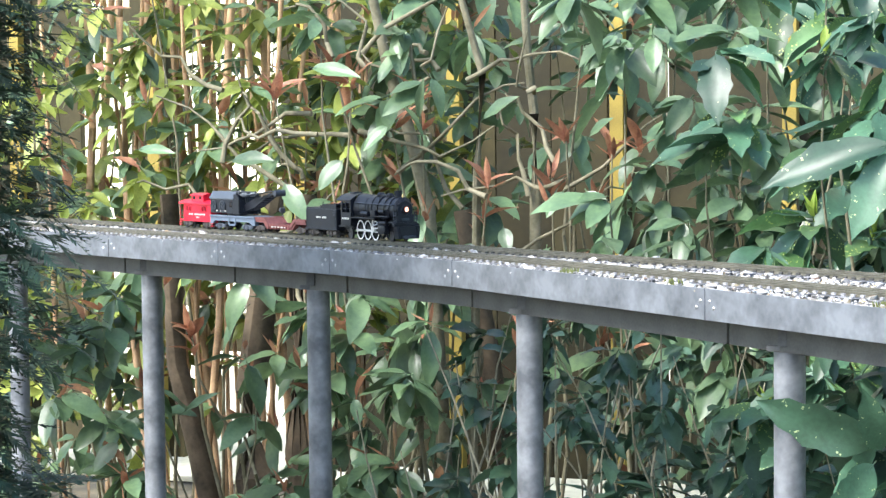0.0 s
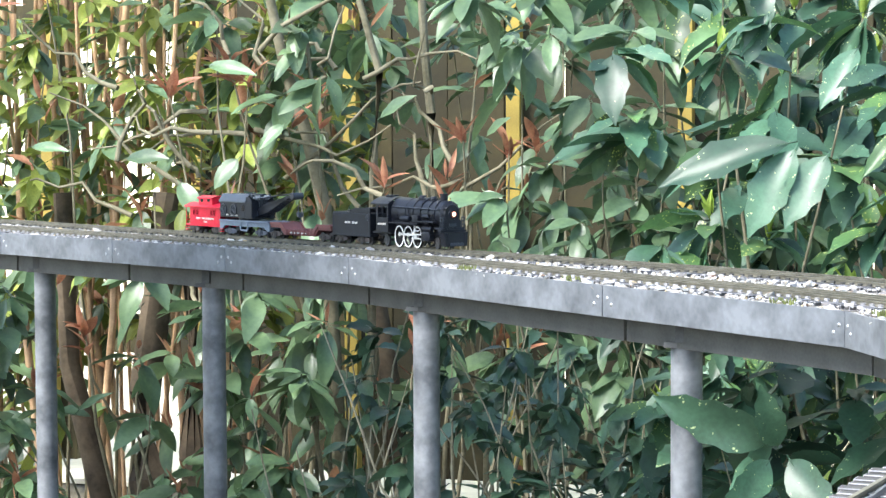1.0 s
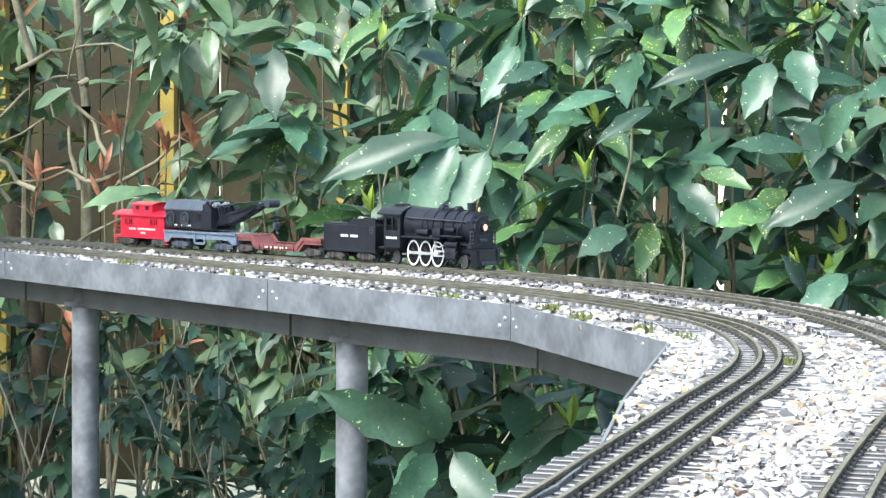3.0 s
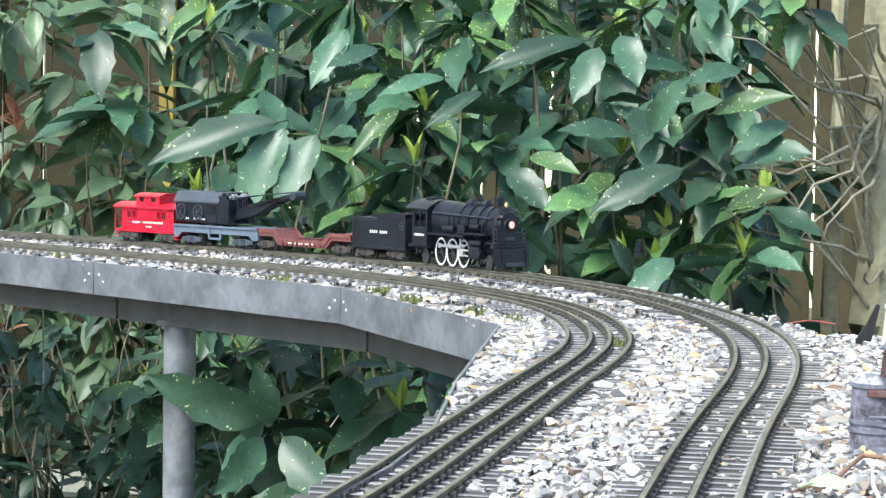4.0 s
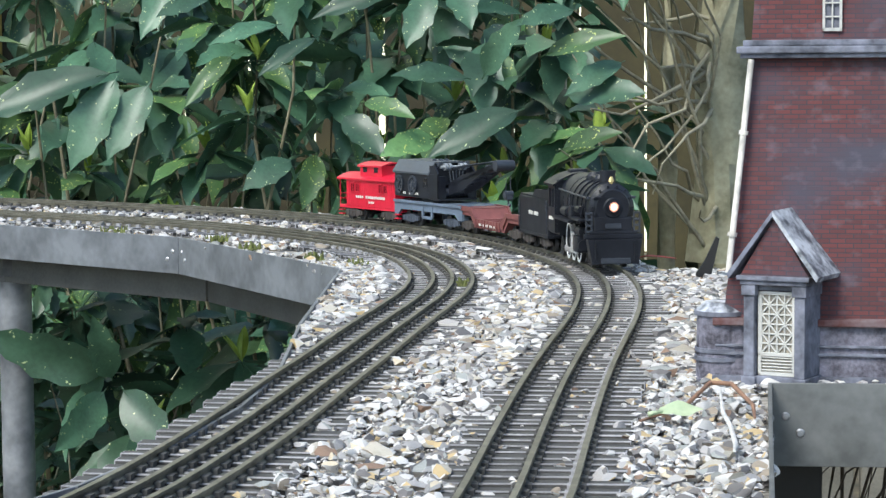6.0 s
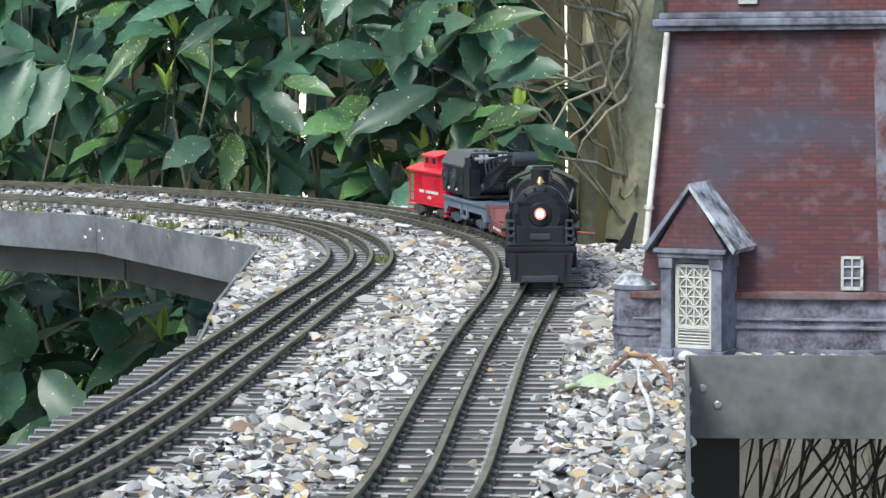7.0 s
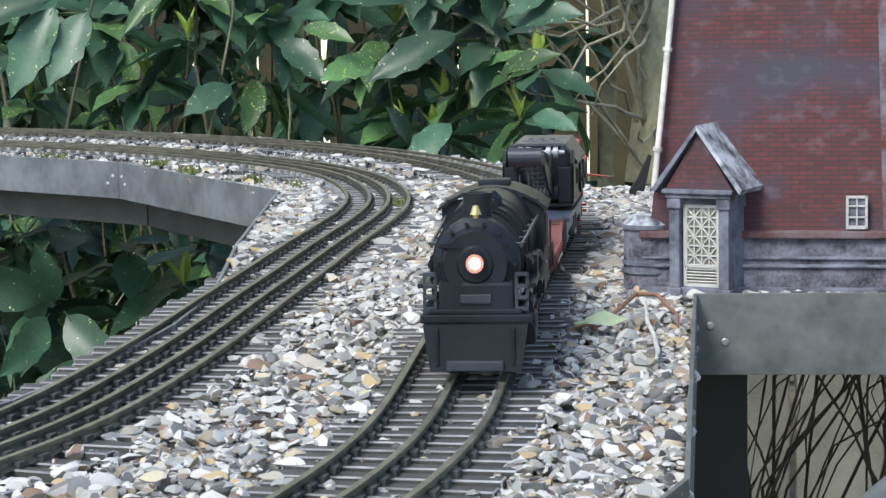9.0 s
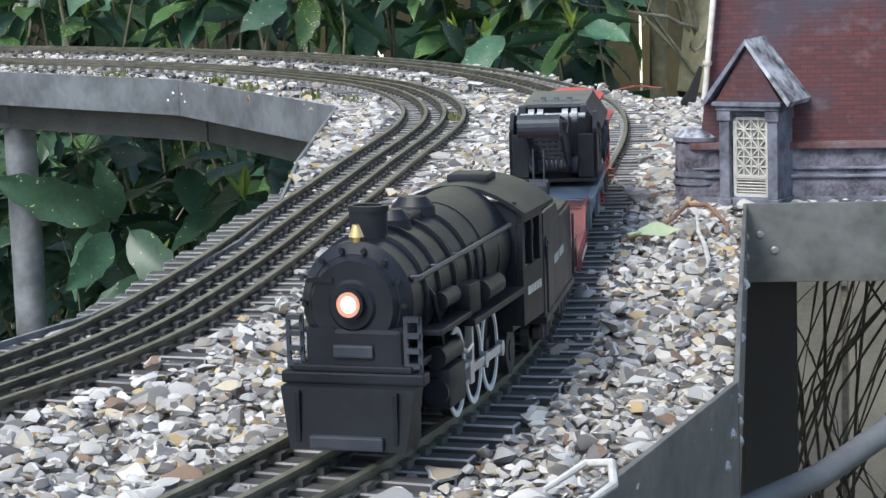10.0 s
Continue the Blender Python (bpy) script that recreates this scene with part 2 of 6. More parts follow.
TWIG = material("grey_twig", (0.29, 0.26, 0.18), 0.85, vary=0.35, scale=60, bump=0.3)
CANE = material("dry_cane", (0.44, 0.25, 0.13), 0.7, vary=0.35, scale=18, bump=0.2, obj_rand=0.3, second=(0.64, 0.42, 0.24))
AUC = spotted_leaf("spotted_laurel_leaf", (0.055, 0.122, 0.070), (0.50, 0.58, 0.28), rough=0.44, trans=0.14)
AUC_B = spotted_leaf("spotted_laurel_leaf_bright", (0.085, 0.17, 0.06), (0.48, 0.55, 0.15), density=0.52, rough=0.44)
LAUREL = material("laurel_leaf", (0.105, 0.185, 0.10), 0.42, coat=0.2, vary=0.35, scale=16, fine=120, bump=0.15, trans=0.22, obj_rand=0.4, second=(0.17, 0.26, 0.12))
# Yellow-green leaf, lightened: direct sun on the left shrubs is in the colour.
SUN_LEAF = material("sun_bright_yellow_green_leaf", (0.30, 0.40, 0.08), 0.4, vary=0.35, scale=16, trans=0.35, obj_rand=0.4, second=(0.44, 0.47, 0.12))
LAUREL_D = material("small_dark_leaf", (0.060, 0.115, 0.065), 0.4, vary=0.35, scale=20, trans=0.15, obj_rand=0.4)
REDLEAF = material("red_young_leaf", (0.40, 0.13, 0.085), 0.45, vary=0.3, scale=20, trans=0.3, obj_rand=0.35, second=(0.55, 0.30, 0.17))
BUD = material("yellow_green_bud", (0.30, 0.40, 0.07), 0.5, vary=0.25, trans=0.25)
BROWNTWIG = material("brown_twig", (0.24, 0.13, 0.08), 0.7, vary=0.3, scale=90)
PALETWIG = material("peeled_twig", (0.55, 0.53, 0.50), 0.7, vary=0.2, scale=90)
REDTWIG = material("red_twig", (0.30, 0.07, 0.06), 0.6, vary=0.3, scale=90)
BLACK = material("black_paint", (0.012, 0.012, 0.013), 0.5, vary=0.3)
PIPE_GREY = material("grey_pipe", (0.13, 0.135, 0.14), 0.5, vary=0.2)
BROWNBARK = material("dark_brown_bark", (0.085, 0.06, 0.036), 0.9, vary=0.4, scale=14, fine=90, bump=0.8, second=(0.17, 0.125, 0.08))
TWIG_D = material("dark_vine", (0.05, 0.04, 0.03), 0.85, vary=0.3)
PALE_WALL = material("pale_plank", (0.15, 0.14, 0.115), 0.8, vary=0.3, scale=12, obj_rand=0.15)
# Sunlight on the ground behind the fence, put in as a pale colour.
SUN_STRIP = material("sun_pale_ground", (0.66, 0.62, 0.50), 0.9, vary=0.3, scale=3, fine=30, second=(0.80, 0.76, 0.62))
PALE_GREEN = material("pale_green_leaf", (0.46, 0.56, 0.34), 0.5, vary=0.2, scale=60, second=(0.52, 0.58, 0.36))
MOSS = material("yellow_green_moss", (0.12, 0.135, 0.04), 0.9, vary=0.4, scale=120)

POSTS = [(-2060, 2870), (-1731, 2702), (-1429, 2546), (-1113, 2378), (-767, 2147), (-432, 1875), (-75, 1290)]


# ---- the line of the tracks ----
def spline(ctrl, step=4.0, sig=45.0):
    """An even, softened line through points: arc lengths and points."""
    c = np.array(ctrl, float)
    d = np.r_[0, np.cumsum(np.hypot(*np.diff(c, axis=0).T))]
    s = np.arange(0, d[-1], step)
    p = np.stack([np.interp(s, d, c[:, k]) for k in (0, 1)], 1)
    n = int(3 * sig / step)
    w = np.exp(-0.5 * (np.arange(-n, n + 1) * step / sig) ** 2)
    w /= w.sum()
    q = np.pad(p, ((n, n), (0, 0)), mode="reflect", reflect_type="odd")
    p = np.stack([np.convolve(q[:, k], w, "valid") for k in (0, 1)], 1)
    return np.r_[0, np.cumsum(np.hypot(*np.diff(p, axis=0).T))], p


def beside(p, o):
    """The line moved by o to its right."""
    t = np.gradient(p, axis=0)
    t /= np.hypot(t[:, 0], t[:, 1])[:, None]
    return p + o * np.stack([t[:, 1], -t[:, 0]], 1)


OUTER = [(-210, 190), (-150, 275), (-90, 370), (-50, 445), (-27, 505), (-5, 582), (6, 640), (16, 788), (27, 930), (38, 1045), (49, 1142), (57, 1246), (58, 1350), (48, 1455), (21, 1563), (-14, 1663), (-55, 1748), (-110, 1826), (-212, 1942),
         (-296, 2012), (-408, 2088), (-631, 2221), (-839, 2344), (-1066, 2475), (-1230, 2579), (-1457, 2712), (-1750, 2880), (-2150, 3110)]
INNER = [(-340, 330), (-255, 450), (-190, 560), (-145, 655), (-133, 745), (-122, 826), (-113, 935), (-104, 1006), (-98, 1084), (-90, 1155), (-81, 1235), (-75, 1295), (-74, 1361), (-82, 1434), (-98, 1516), (-122, 1583), (-159, 1642), (-218, 1722),
         (-269, 1780), (-348, 1846), (-568, 2000), (-891, 2240), (-1272, 2462), (-1475, 2575), (-2050, 2895)]
S_OUT, P_OUT = spline(OUTER)
S_IN, P_IN = spline(INNER)
RAILS_OUT, RAILS_IN = (0.0, -17.0, -34.0), (0.0, 14.0, 25.5, 37.5)
P_RUN = beside(P_OUT, -8.5)
S_RUN = np.r_[0, np.cumsum(np.hypot(*np.diff(P_RUN, axis=0).T))]


def on_run(s):
    return Vector((float(np.interp(s, S_RUN, P_RUN[:, 0])), float(np.interp(s, S_RUN, P_RUN[:, 1])), 0.0))


# ---- ground ----
bm = bmesh.new()
bmesh.ops.create_grid(bm, x_segments=60, y_segments=60, size=1.0)
for v in bm.verts:
    r = max(abs(v.co.x), abs(v.co.y))
    v.co.x, v.co.y = v.co.x * (6000 + 180000 * r ** 6), 2500 + v.co.y * (6000 + 180000 * r ** 6)
    v.co.z = -650 + 14 * noise.noise(Vector((v.co.x, v.co.y, 0)) * 0.003)
tagged(link("ground", bm, GROUND, smooth=True), "dark brown garden soil covered with leaf mould", "ground", kind="structure")

# ---- the raised deck ----
LEFT_EDGE = [(-420, 250), (-330, 395), (-240, 525), (-178, 635), (-146, 705), (-128, 778), (-115, 865), (-110, 955), (-119, 1140), (-123, 1434), (-265, 1690), (-509, 1889), (-862, 2177), (-1065, 2310), (-1260, 2411), (-1480, 2528), (-2100, 2850)]
RIGHT_EDGE = [(-300, 80), (-200, 190), (-100, 315), (15, 459), (57, 573), (92, 923), (330, 905)]
FAR_EDGE = beside(P_OUT, 30)
far_pts = [tuple(p) for p in FAR_EDGE[(FAR_EDGE[:, 1] > 1440)][::12]]
DECK = LEFT_EDGE + far_pts[::-1] + [(110, 1440), (330, 1400)] + RIGHT_EDGE[::-1]
bm = bmesh.new()
lo = [bm.verts.new((x, y, -14)) for x, y in DECK]
hi = [bm.verts.new((x, y, -6.5)) for x, y in DECK]
bm.faces.new(hi)
bm.faces.new(lo[::-1])
for i in range(len(DECK)):
    j = (i + 1) % len(DECK)
    bm.faces.new((lo[i], lo[j], hi[j], hi[i]))
bmesh.ops.triangulate(bm, faces=[f for f in bm.faces if len(f.verts) > 4])
bmesh.ops.recalc_face_normals(bm, faces=bm.faces[:])
deck = tagged(link("deck", bm, GRIT), "gravel-covered board of a raised garden railway", "deck", kind="structure")


def edge_plate(a, b, z0, z1, mat, rivets=True, lean=0.0, label="grey galvanised steel edge plate with pop rivets"):
    """One folded sheet along the deck's edge, from a to b, its outer face to the right of that way."""
    a, b = Vector((*a, 0)), Vector((*b, 0))
    d = (b - a).normalized()
    m = Matrix.Translation(a) @ d.to_track_quat("X", "Z").to_matrix().to_4x4()
    n = (b - a).length
    root = thing("edge_plate", label, "edge plate", "edge plates of the deck", m=Matrix.Translation(a * MM) @ d.to_track_quat("X", "Z").to_matrix().to_4x4())
    bm = bmesh.new()
    box(bm, 0.6, n - 0.6, -1.6, 0.0, z0, z1, 0.3)
    box(bm, 0.6, n - 0.6, 0.002, 9, z0, z0 + 1.5, 0.2)
    part("sheet", bm, mat, root)
    if rivets:
        for x, z in ((7, 0.40), (13, 0.60), (n - 7, 0.40), (n - 13, 0.62)):
            bm = bmesh.new()
            zz = z1 - (z1 - z0) * z
            rod(bm, (x, -1.5, zz), (x, -2.3, zz), 2.0, 1.2, 12)
            rod(bm, (x, -2.2, zz), (x, -2.6, zz), 0.7, 0.7, 8)
            part("rivet", bm, RIVET, root)
    return root


for i in range(len(LEFT_EDGE) - 1):
    a, b = LEFT_EDGE[i + 1], LEFT_EDGE[i]
    edge_plate(a, b, -27.5, 0, GALV, rivets=i >= 9)
for i in range(len(RIGHT_EDGE) - 1):
    edge_plate(RIGHT_EDGE[i], RIGHT_EDGE[i + 1], -33, 1, GALV_DULL, rivets=True)


def beam(a, b):
    a, b = Vector((*a, 0)), Vector((*b, 0))
    d = (b - a).normalized()
    root_m = Matrix.Translation(a * MM) @ d.to_track_quat("X", "Z").to_matrix().to_4x4()
    n = (b - a).length
    bm = bmesh.new()
    box(bm, 2, n - 2, -3, 0, -50, -14.5, 0.4)
    box(bm, 2, n - 2, 0.01, 22, -50, -47, 0.4)
    return tagged(link("support_beam", bm, BEAM_FACE, m=root_m), "dull grey steel angle beam under the deck", "beam", "beams under the deck")


BEAM_FACE = material("dull_grey_beam", (0.095, 0.095, 0.09), 0.6, 0.3, vary=0.3, scale=18)
INSET = beside(np.array(LEFT_EDGE[::-1], float), -26)[::-1]
for i in range(8, len(INSET) - 1):
    beam(tuple(INSET[i + 1]), tuple(INSET[i]))


def post(x, y, r=13.5, top=-50):
    root = thing("post", "round galvanised steel tube post standing in the soil", "post", "posts under the deck", m=at(x, y, 0))
    bm = bmesh.new()
    rod(bm, (0, 0, -670), (0, 0, top), r, n=28)
    part("tube", bm, TUBE, root, smooth=True)
    bm = bmesh.new()
    box(bm, -r - 3, r + 3, -r - 2, r + 2, top, top + 5, 0.6)
    box(bm, -5, 5, -r - 8, -r - 2.1, top + 5.1, top + 22, 0.5)
    part("bracket", bm, BEAM, root, "dark steel bracket")
    return root


for x, y in POSTS:
    post(x, y)


# ---- the train: x forward, y to its left, z up from the rail head ----
def wheelset(parent, x, r, rim=None, name="wheelset", axle_z=None, spokes=False):
    z = r if axle_z is None else axle_z
    root = new(name)
    root.empty_display_size = 0.005
    root.parent, root.matrix_basis = parent, at(x, 0, z)
    bm = bmesh.new()
    rod(bm, (0, -8, 0), (0, 8, 0), 1.3, n=10)
    part("axle", bm, WHEEL, root)
    for y in (-8.2, 8.2):
        bm = bmesh.new()
        if spokes:
            ring(bm, (0, y, 0), (0, 1, 0), r - 0.2, 1.4, 2.4, 28)
            rod(bm, (0, y - 1.0, 0), (0, y + 1.0, 0), 2.2, n=12)
            for k in range(10):
                a = 2 * math.pi * k / 10
                sp = bmesh.new()
                rod(sp, (2 * math.cos(a), y, 2 * math.sin(a)), ((r - 1) * math.cos(a), y, (r - 1) * math.sin(a)), 0.45, n=5)
                part("spoke", sp, WHEEL, root)
        else:
            rod(bm, (0, y - 1.2, 0), (0, y + 1.2, 0), r, n=22)
            rod(bm, (0, y - 1.5, 0), (0, y + 1.5, 0), r * 0.45, n=12)
        part("wheel", bm, WHEEL, root)
    if rim:
        for y in (-9.7, 9.7):
            bm = bmesh.new()
            ring(bm, (0, y, 0), (0, 1, 0), r - 0.1, 1.25, 0.5, 32)
            part("tyre", bm, rim, root, "white-painted wheel rim")
    return root


def bogie(parent, x, base=21, r=5.4, mat=None):
    root = new("bogie")
    root.empty_display_size = 0.005
    root.parent, root.matrix_basis = parent, at(x, 0, 0)
    bm = bmesh.new()
    for y in (-11.5, 11.5):
        prism(bm, [(-base / 2 - 4, 7.2), (-base / 2 - 4, 4.2), (-base / 2 + 3, 3.4), (-5, 2.6), (5, 2.6), (base / 2 - 3, 3.4), (base / 2 + 4, 4.2), (base / 2 + 4, 7.2), (5, 8.6), (-5, 8.6)], y - 1.0, y + 1.0)
        for sx in (-1, 1):
            box(bm, sx * base / 2 - 2.2, sx * base / 2 + 2.2, y - 1.7 if y < 0 else y - 0.6, y + 0.6 if y < 0 else y + 1.7, 3.6, 7.4, 0.4)
        for k in (-2, 0, 2):
            rod(bm, (k, y * 1.1, 3.0), (k, y * 1.1, 7.8), 0.8, n=8)
    box(bm, -4, 4, -11, 11, 5, 9, 0.4)
    part("side_frame", bm, mat or TRUCK, root)
    for sx in (-1, 1):
        bm = bmesh.new()
        rod(bm, (sx * base / 2, -8, r), (sx * base / 2, 8, r), 1.1, n=8)
        for y in (-8.2, 8.2):
            rod(bm, (sx * base / 2, y - 1.2, r), (sx * base / 2, y + 1.2, r), r, n=20)
        part("wheelset", bm, WHEEL, root)
    return root


def coupler(parent, x, sgn):
    bm = bmesh.new()
    box(bm, x, x + sgn * 7, -1.2, 1.2, 6.5, 8.5, 0.3)
    box(bm, x + sgn * 6, x + sgn * 9, -2.6, 2.6, 6.0, 9.2, 0.6)
    part("coupler", bm, TRUCK, parent)


def bars(parent, x0, x1, y, z, h, n, mat, gap=0.35, name="lettering", rng=None):
    """A row of small plain bars for lettering too small to read, on a side at y."""
    bm = bmesh.new()
    rng = rng or random.Random(5)
    w = (x1 - x0) / n
    for k in range(n):
        if rng.random() < 0.14:
            continue
        box(bm, x0 + k * w, x0 + (k + 1 - gap) * w, y - 0.12, y + 0.12, z, z + h)
    part(name, bm, mat, parent, "pale lettering")


def round_roof(bm, x0, x1, half, z, rise, thick=1.0, n=10):
    top = [(-half + 2 * half * k / n, z + rise * (1 - (2 * k / n - 1) ** 2)) for k in range(n + 1)]
    ol = top + [(y, zz - thick) for y, zz in top[::-1]]
    a = [bm.verts.new((x0, y, zz)) for y, zz in ol]
    b = [bm.verts.new((x1, y, zz)) for y, zz in ol]
    m = len(ol)
    for i in range(m):
        bm.faces.new((a[i], a[(i + 1) % m], b[(i + 1) % m], b[i]))
    for i in range(n):
        bm.faces.new((a[i], a[i + 1], a[m - 2 - i], a[m - 1 - i]))
        bm.faces.new((b[i + 1], b[i], b[m - 1 - i], b[m - 2 - i]))
    bmesh.ops.recalc_face_normals(bm, faces=bm.faces[:])


def locomotive():
    root = thing("steam_locomotive", "matt black model steam locomotive with white-rimmed driving wheels on the track", "locomotive")
    zb, rb = 30.5, 12.2
    bm = bmesh.new()
    rod(bm, (-42, 0, zb + 0.8), (14, 0, zb), rb + 1.2, rb + 0.2, 36)
    rod(bm, (14, 0, zb), (58, 0, zb), rb, rb, 36)
    rod(bm, (58, 0, zb), (61, 0, zb), rb, rb - 2.2, 36)
    box(bm, -44, -8, -11.5, 11.5, 22, zb, 1.0)
    box(bm, -44, -8, -6.8, 6.8, 13, 22, 0.5)
    boiler = part("boiler", bm, LOCO, root, smooth=True)
    for x in (-30, -14, 2, 17, 33, 46):
        bm = bmesh.new()
        rod(bm, (x, 0, zb + 0.1), (x + 1.3, 0, zb + 0.1), rb + 0.75 if x > 12 else rb + 1.15, n=36)
        part("boiler_band", bm, LOCO, boiler, smooth=True)
    bm = bmesh.new()
    rod(bm, (61, 0, zb), (63, 0, zb), rb - 2.4, rb - 3.4, 32)
    rod(bm, (63, 0, zb), (64, 0, zb), 5.2, 4.6, 24)
    for k in range(14):
        a = 2 * math.pi * k / 14
        p = Vector((60.6, (rb - 1.3) * math.cos(a), zb + (rb - 1.3) * math.sin(a)))
        rod(bm, p, p + Vector((1.4, 0, 0)), 0.6, n=6)
    for z in (zb + 5, zb - 5):
        box(bm, 62, 63.6, -9.6, -4, z - 0.5, z + 0.5)
    part("smokebox_door", bm, LOCO, boiler, smooth=True)
    bm = bmesh.new()
    rod(bm, (63, 0, zb + 0.6), (66.5, 0, zb + 0.6), 3.1, 3.1, 22)
    head = part("headlamp", bm, LOCO, root, smooth=True)
    bm = bmesh.new()
    rod(bm, (66.5, 0, zb + 0.6), (67.3, 0, zb + 0.6), 1.75, 1.1, 20)
    part("lens", bm, LAMP, head, "glowing warm white lens", smooth=True)
    bm = bmesh.new()
    ring(bm, (66.6, 0, zb + 0.6), (1, 0, 0), 2.5, 0.72, 0.8, 24)
    part("reflector", bm, LAMP_RIM, head, "orange-pink glowing reflector ring", smooth=True)
    bm = bmesh.new()
    rod(bm, (46, 0, zb + 10), (46, 0, zb + 17.5), 4.0, 4.2, 24)
    ring(bm, (46, 0, zb + 17.6), (0, 0, 1), 4.5, 1.2, 1.2, 24)
    part("chimney", bm, LOCO, root, smooth=True)
    bm = bmesh.new()
    rod(bm, (57.5, 0, zb + 10), (57.5, 0, zb + 13.2), 0.9, n=10)
    rod(bm, (57.5, 0, zb + 13), (57.5, 0, zb + 15.4), 1.7, 0.7, 14)
    part("bell", bm, BRASS, root, "small brass bell", smooth=True)
    for x, r, h in ((26, 4.6, 15.5), (3, 5.0, 16.0)):
        bm = bmesh.new()
        rod(bm, (x, 0, zb + 8), (x, 0, zb + h - 2), r + 0.4, r, 22)
        rod(bm, (x, 0, zb + h - 2), (x, 0, zb + h), r, r * 0.62, 22)
        part("dome", bm, LOCO, root, smooth=True)
    bm = bmesh.new()
    box(bm, 8, 21, -3.2, 3.2, zb + 10, zb + 14.2, 1.0)
    part("sand_box", bm, LOCO, root)
    for s in (-1, 1):
        bm = bmesh.new()
        tube(bm, [(-38, s * (rb + 2), zb + 6), (0, s * (rb + 1.4), zb + 5.4), (40, s * (rb + 0.9), zb + 5), (57, s * (rb + 0.4), zb + 4.6)], 0.55, 6)
        for x in (-30, -8, 14, 36, 56):
            rod(bm, (x, s * (rb - 1), zb + 5), (x, s * (rb + 1.4), zb + 5.2), 0.4, n=5)
        part("handrail", bm, LOCO_GREY, root)
        bm = bmesh.new()
        box(bm, -40, 20, s * 15.2 - 2.6, s * 15.2 + 2.0, 21.2, 22.6, 0.3)
        box(bm, 20, 52, s * 14.6 - 2.6, s * 14.6 + 2.0, 23.4, 24.6, 0.3)
        part("running_board", bm, LOCO, root)
        bm = bmesh.new()
        rod(bm, (-18, s * 14.4, 26), (0, s * 14.4, 26), 2.4, n=14)
        rod(bm, (24, s * 13.2, 28.5), (38, s * 13.2, 28.5), 1.9, n=14)
        box(bm, 6, 18, s * 13.6 - 2.2, s * 13.6 + 2.2, 23, 29.5, 0.6)
        part("air_tank", bm, LOCO, root, smooth=True)
        bm = bmesh.new()
        tube(bm, [(50, s * 10, zb + 6), (44, s * 13.2, zb), (40, s * 13.6, 24), (34, s * 13, 16)], 0.7, 6)
        tube(bm, [(-6, s * 12.6, zb + 4), (-4, s * 13.9, 26), (4, s * 14.0, 22)], 0.5, 6)
        part("pipe", bm, LOCO, root)
        bm = bmesh.new()
        box(bm, 25, 42, s * 12.6 - 3.4, s * 12.6 + 3.4, 7, 15.5, 1.2)
        rod(bm, (24, s * 13, 17.6), (43, s * 13, 17.6), 2.4, n=16)
        rod(bm, (42, s * 13, 10.8), (43.6, s * 13, 10.8), 2.8, n=16)
        part("cylinder", bm, LOCO, root, smooth=True)
        bm = bmesh.new()
        box(bm, 8, 25, s * 13.4 - 0.7, s * 13.4 + 0.7, 11.8, 12.9)
        box(bm, 8, 25, s * 13.4 - 0.7, s * 13.4 + 0.7, 8.2, 9.2)
        box(bm, 10, 14, s * 13.4 - 1.2, s * 13.4 + 1.2, 8.2, 13)
        box(bm, 7, 9, s * 13.2 - 0.8, s * 13.2 + 0.8, 8, 20)
        tube(bm, [(9, s * 14, 16), (16, s * 14.2, 15.4), (22, s * 14, 17)], 0.55, 6)
        part("valve_gear", bm, STEEL_ROD, root, "bright metal valve gear")
    # cab
    bm = bmesh.new()
    box(bm, -45.2, -44, -14.5, 14.5, 13, 41, 0.2)
    cab = part("cab", bm, LOCO, root)
    bm = bmesh.new()
    box(bm, -82, -44, -13, 13, 11.5, 13.2, 0.3)
    part("cab_floor", bm, LOCO, cab)
    for s in (-1, 1):
        for na, xa, xb, za, zc in (("side_panel", -70, -44, 13, 26), ("window_pillar", -70, -66, 26.01, 36), ("window_pillar", -57.5, -56, 26.01, 36), ("window_pillar", -47, -44, 26.01, 36), ("side_eave", -70, -44, 36.01, 39)):
            bm = bmesh.new()
            box(bm, xa, xb, s * 15.2 - 0.7, s * 15.2 + 0.7, za, zc, 0.2)
            part(na, bm, LOCO, cab)
    bm = bmesh.new()
    round_roof(bm, -80, -42, 17, 38.6, 6.2)
    box(bm, -68, -56, -5, 5, 44, 46, 0.6)
    part("cab_roof", bm, LOCO, root, smooth=True)
    bm = bmesh.new()
    box(bm, -82, 50, -5, 5, 8.5, 13.4, 0.5)
    box(bm, 40, 60, -9, 9, 11, 20, 1.5)
    part("frame", bm, LOCO, root)
    # pilot
    bm = bmesh.new()
    box(bm, 60, 66, -15.6, 15.6, 15.2, 17.6, 0.5)
    box(bm, 46, 66, -13, 13, 17.6, 19, 0.4)
    prism_verts = [(-12.6, 3.0), (12.6, 3.0), (14.6, 15.2), (-14.6, 15.2)]
    a = [bm.verts.new((72 if z < 5 else 70.5, y, z)) for y, z in prism_verts]
    b = [bm.verts.new((62, y, z)) for y, z in prism_verts]
    bm.faces.new(a)
    bm.faces.new(b[::-1])
    for i in range(4):
        bm.faces.new((a[i], b[i], b[(i + 1) % 4], a[(i + 1) % 4]))
    bmesh.ops.recalc_face_normals(bm, faces=bm.faces[:])
    pilot = part("pilot", bm, LOCO, root)
    for s in (-1, 1):
        bm = bmesh.new()
        box(bm, 66, 72.4, s * 10.6 - 0.5, s * 10.6 + 0.5, 4.5, 14.6, 0.2)
        part("pilot_rib", bm, LOCO, pilot)
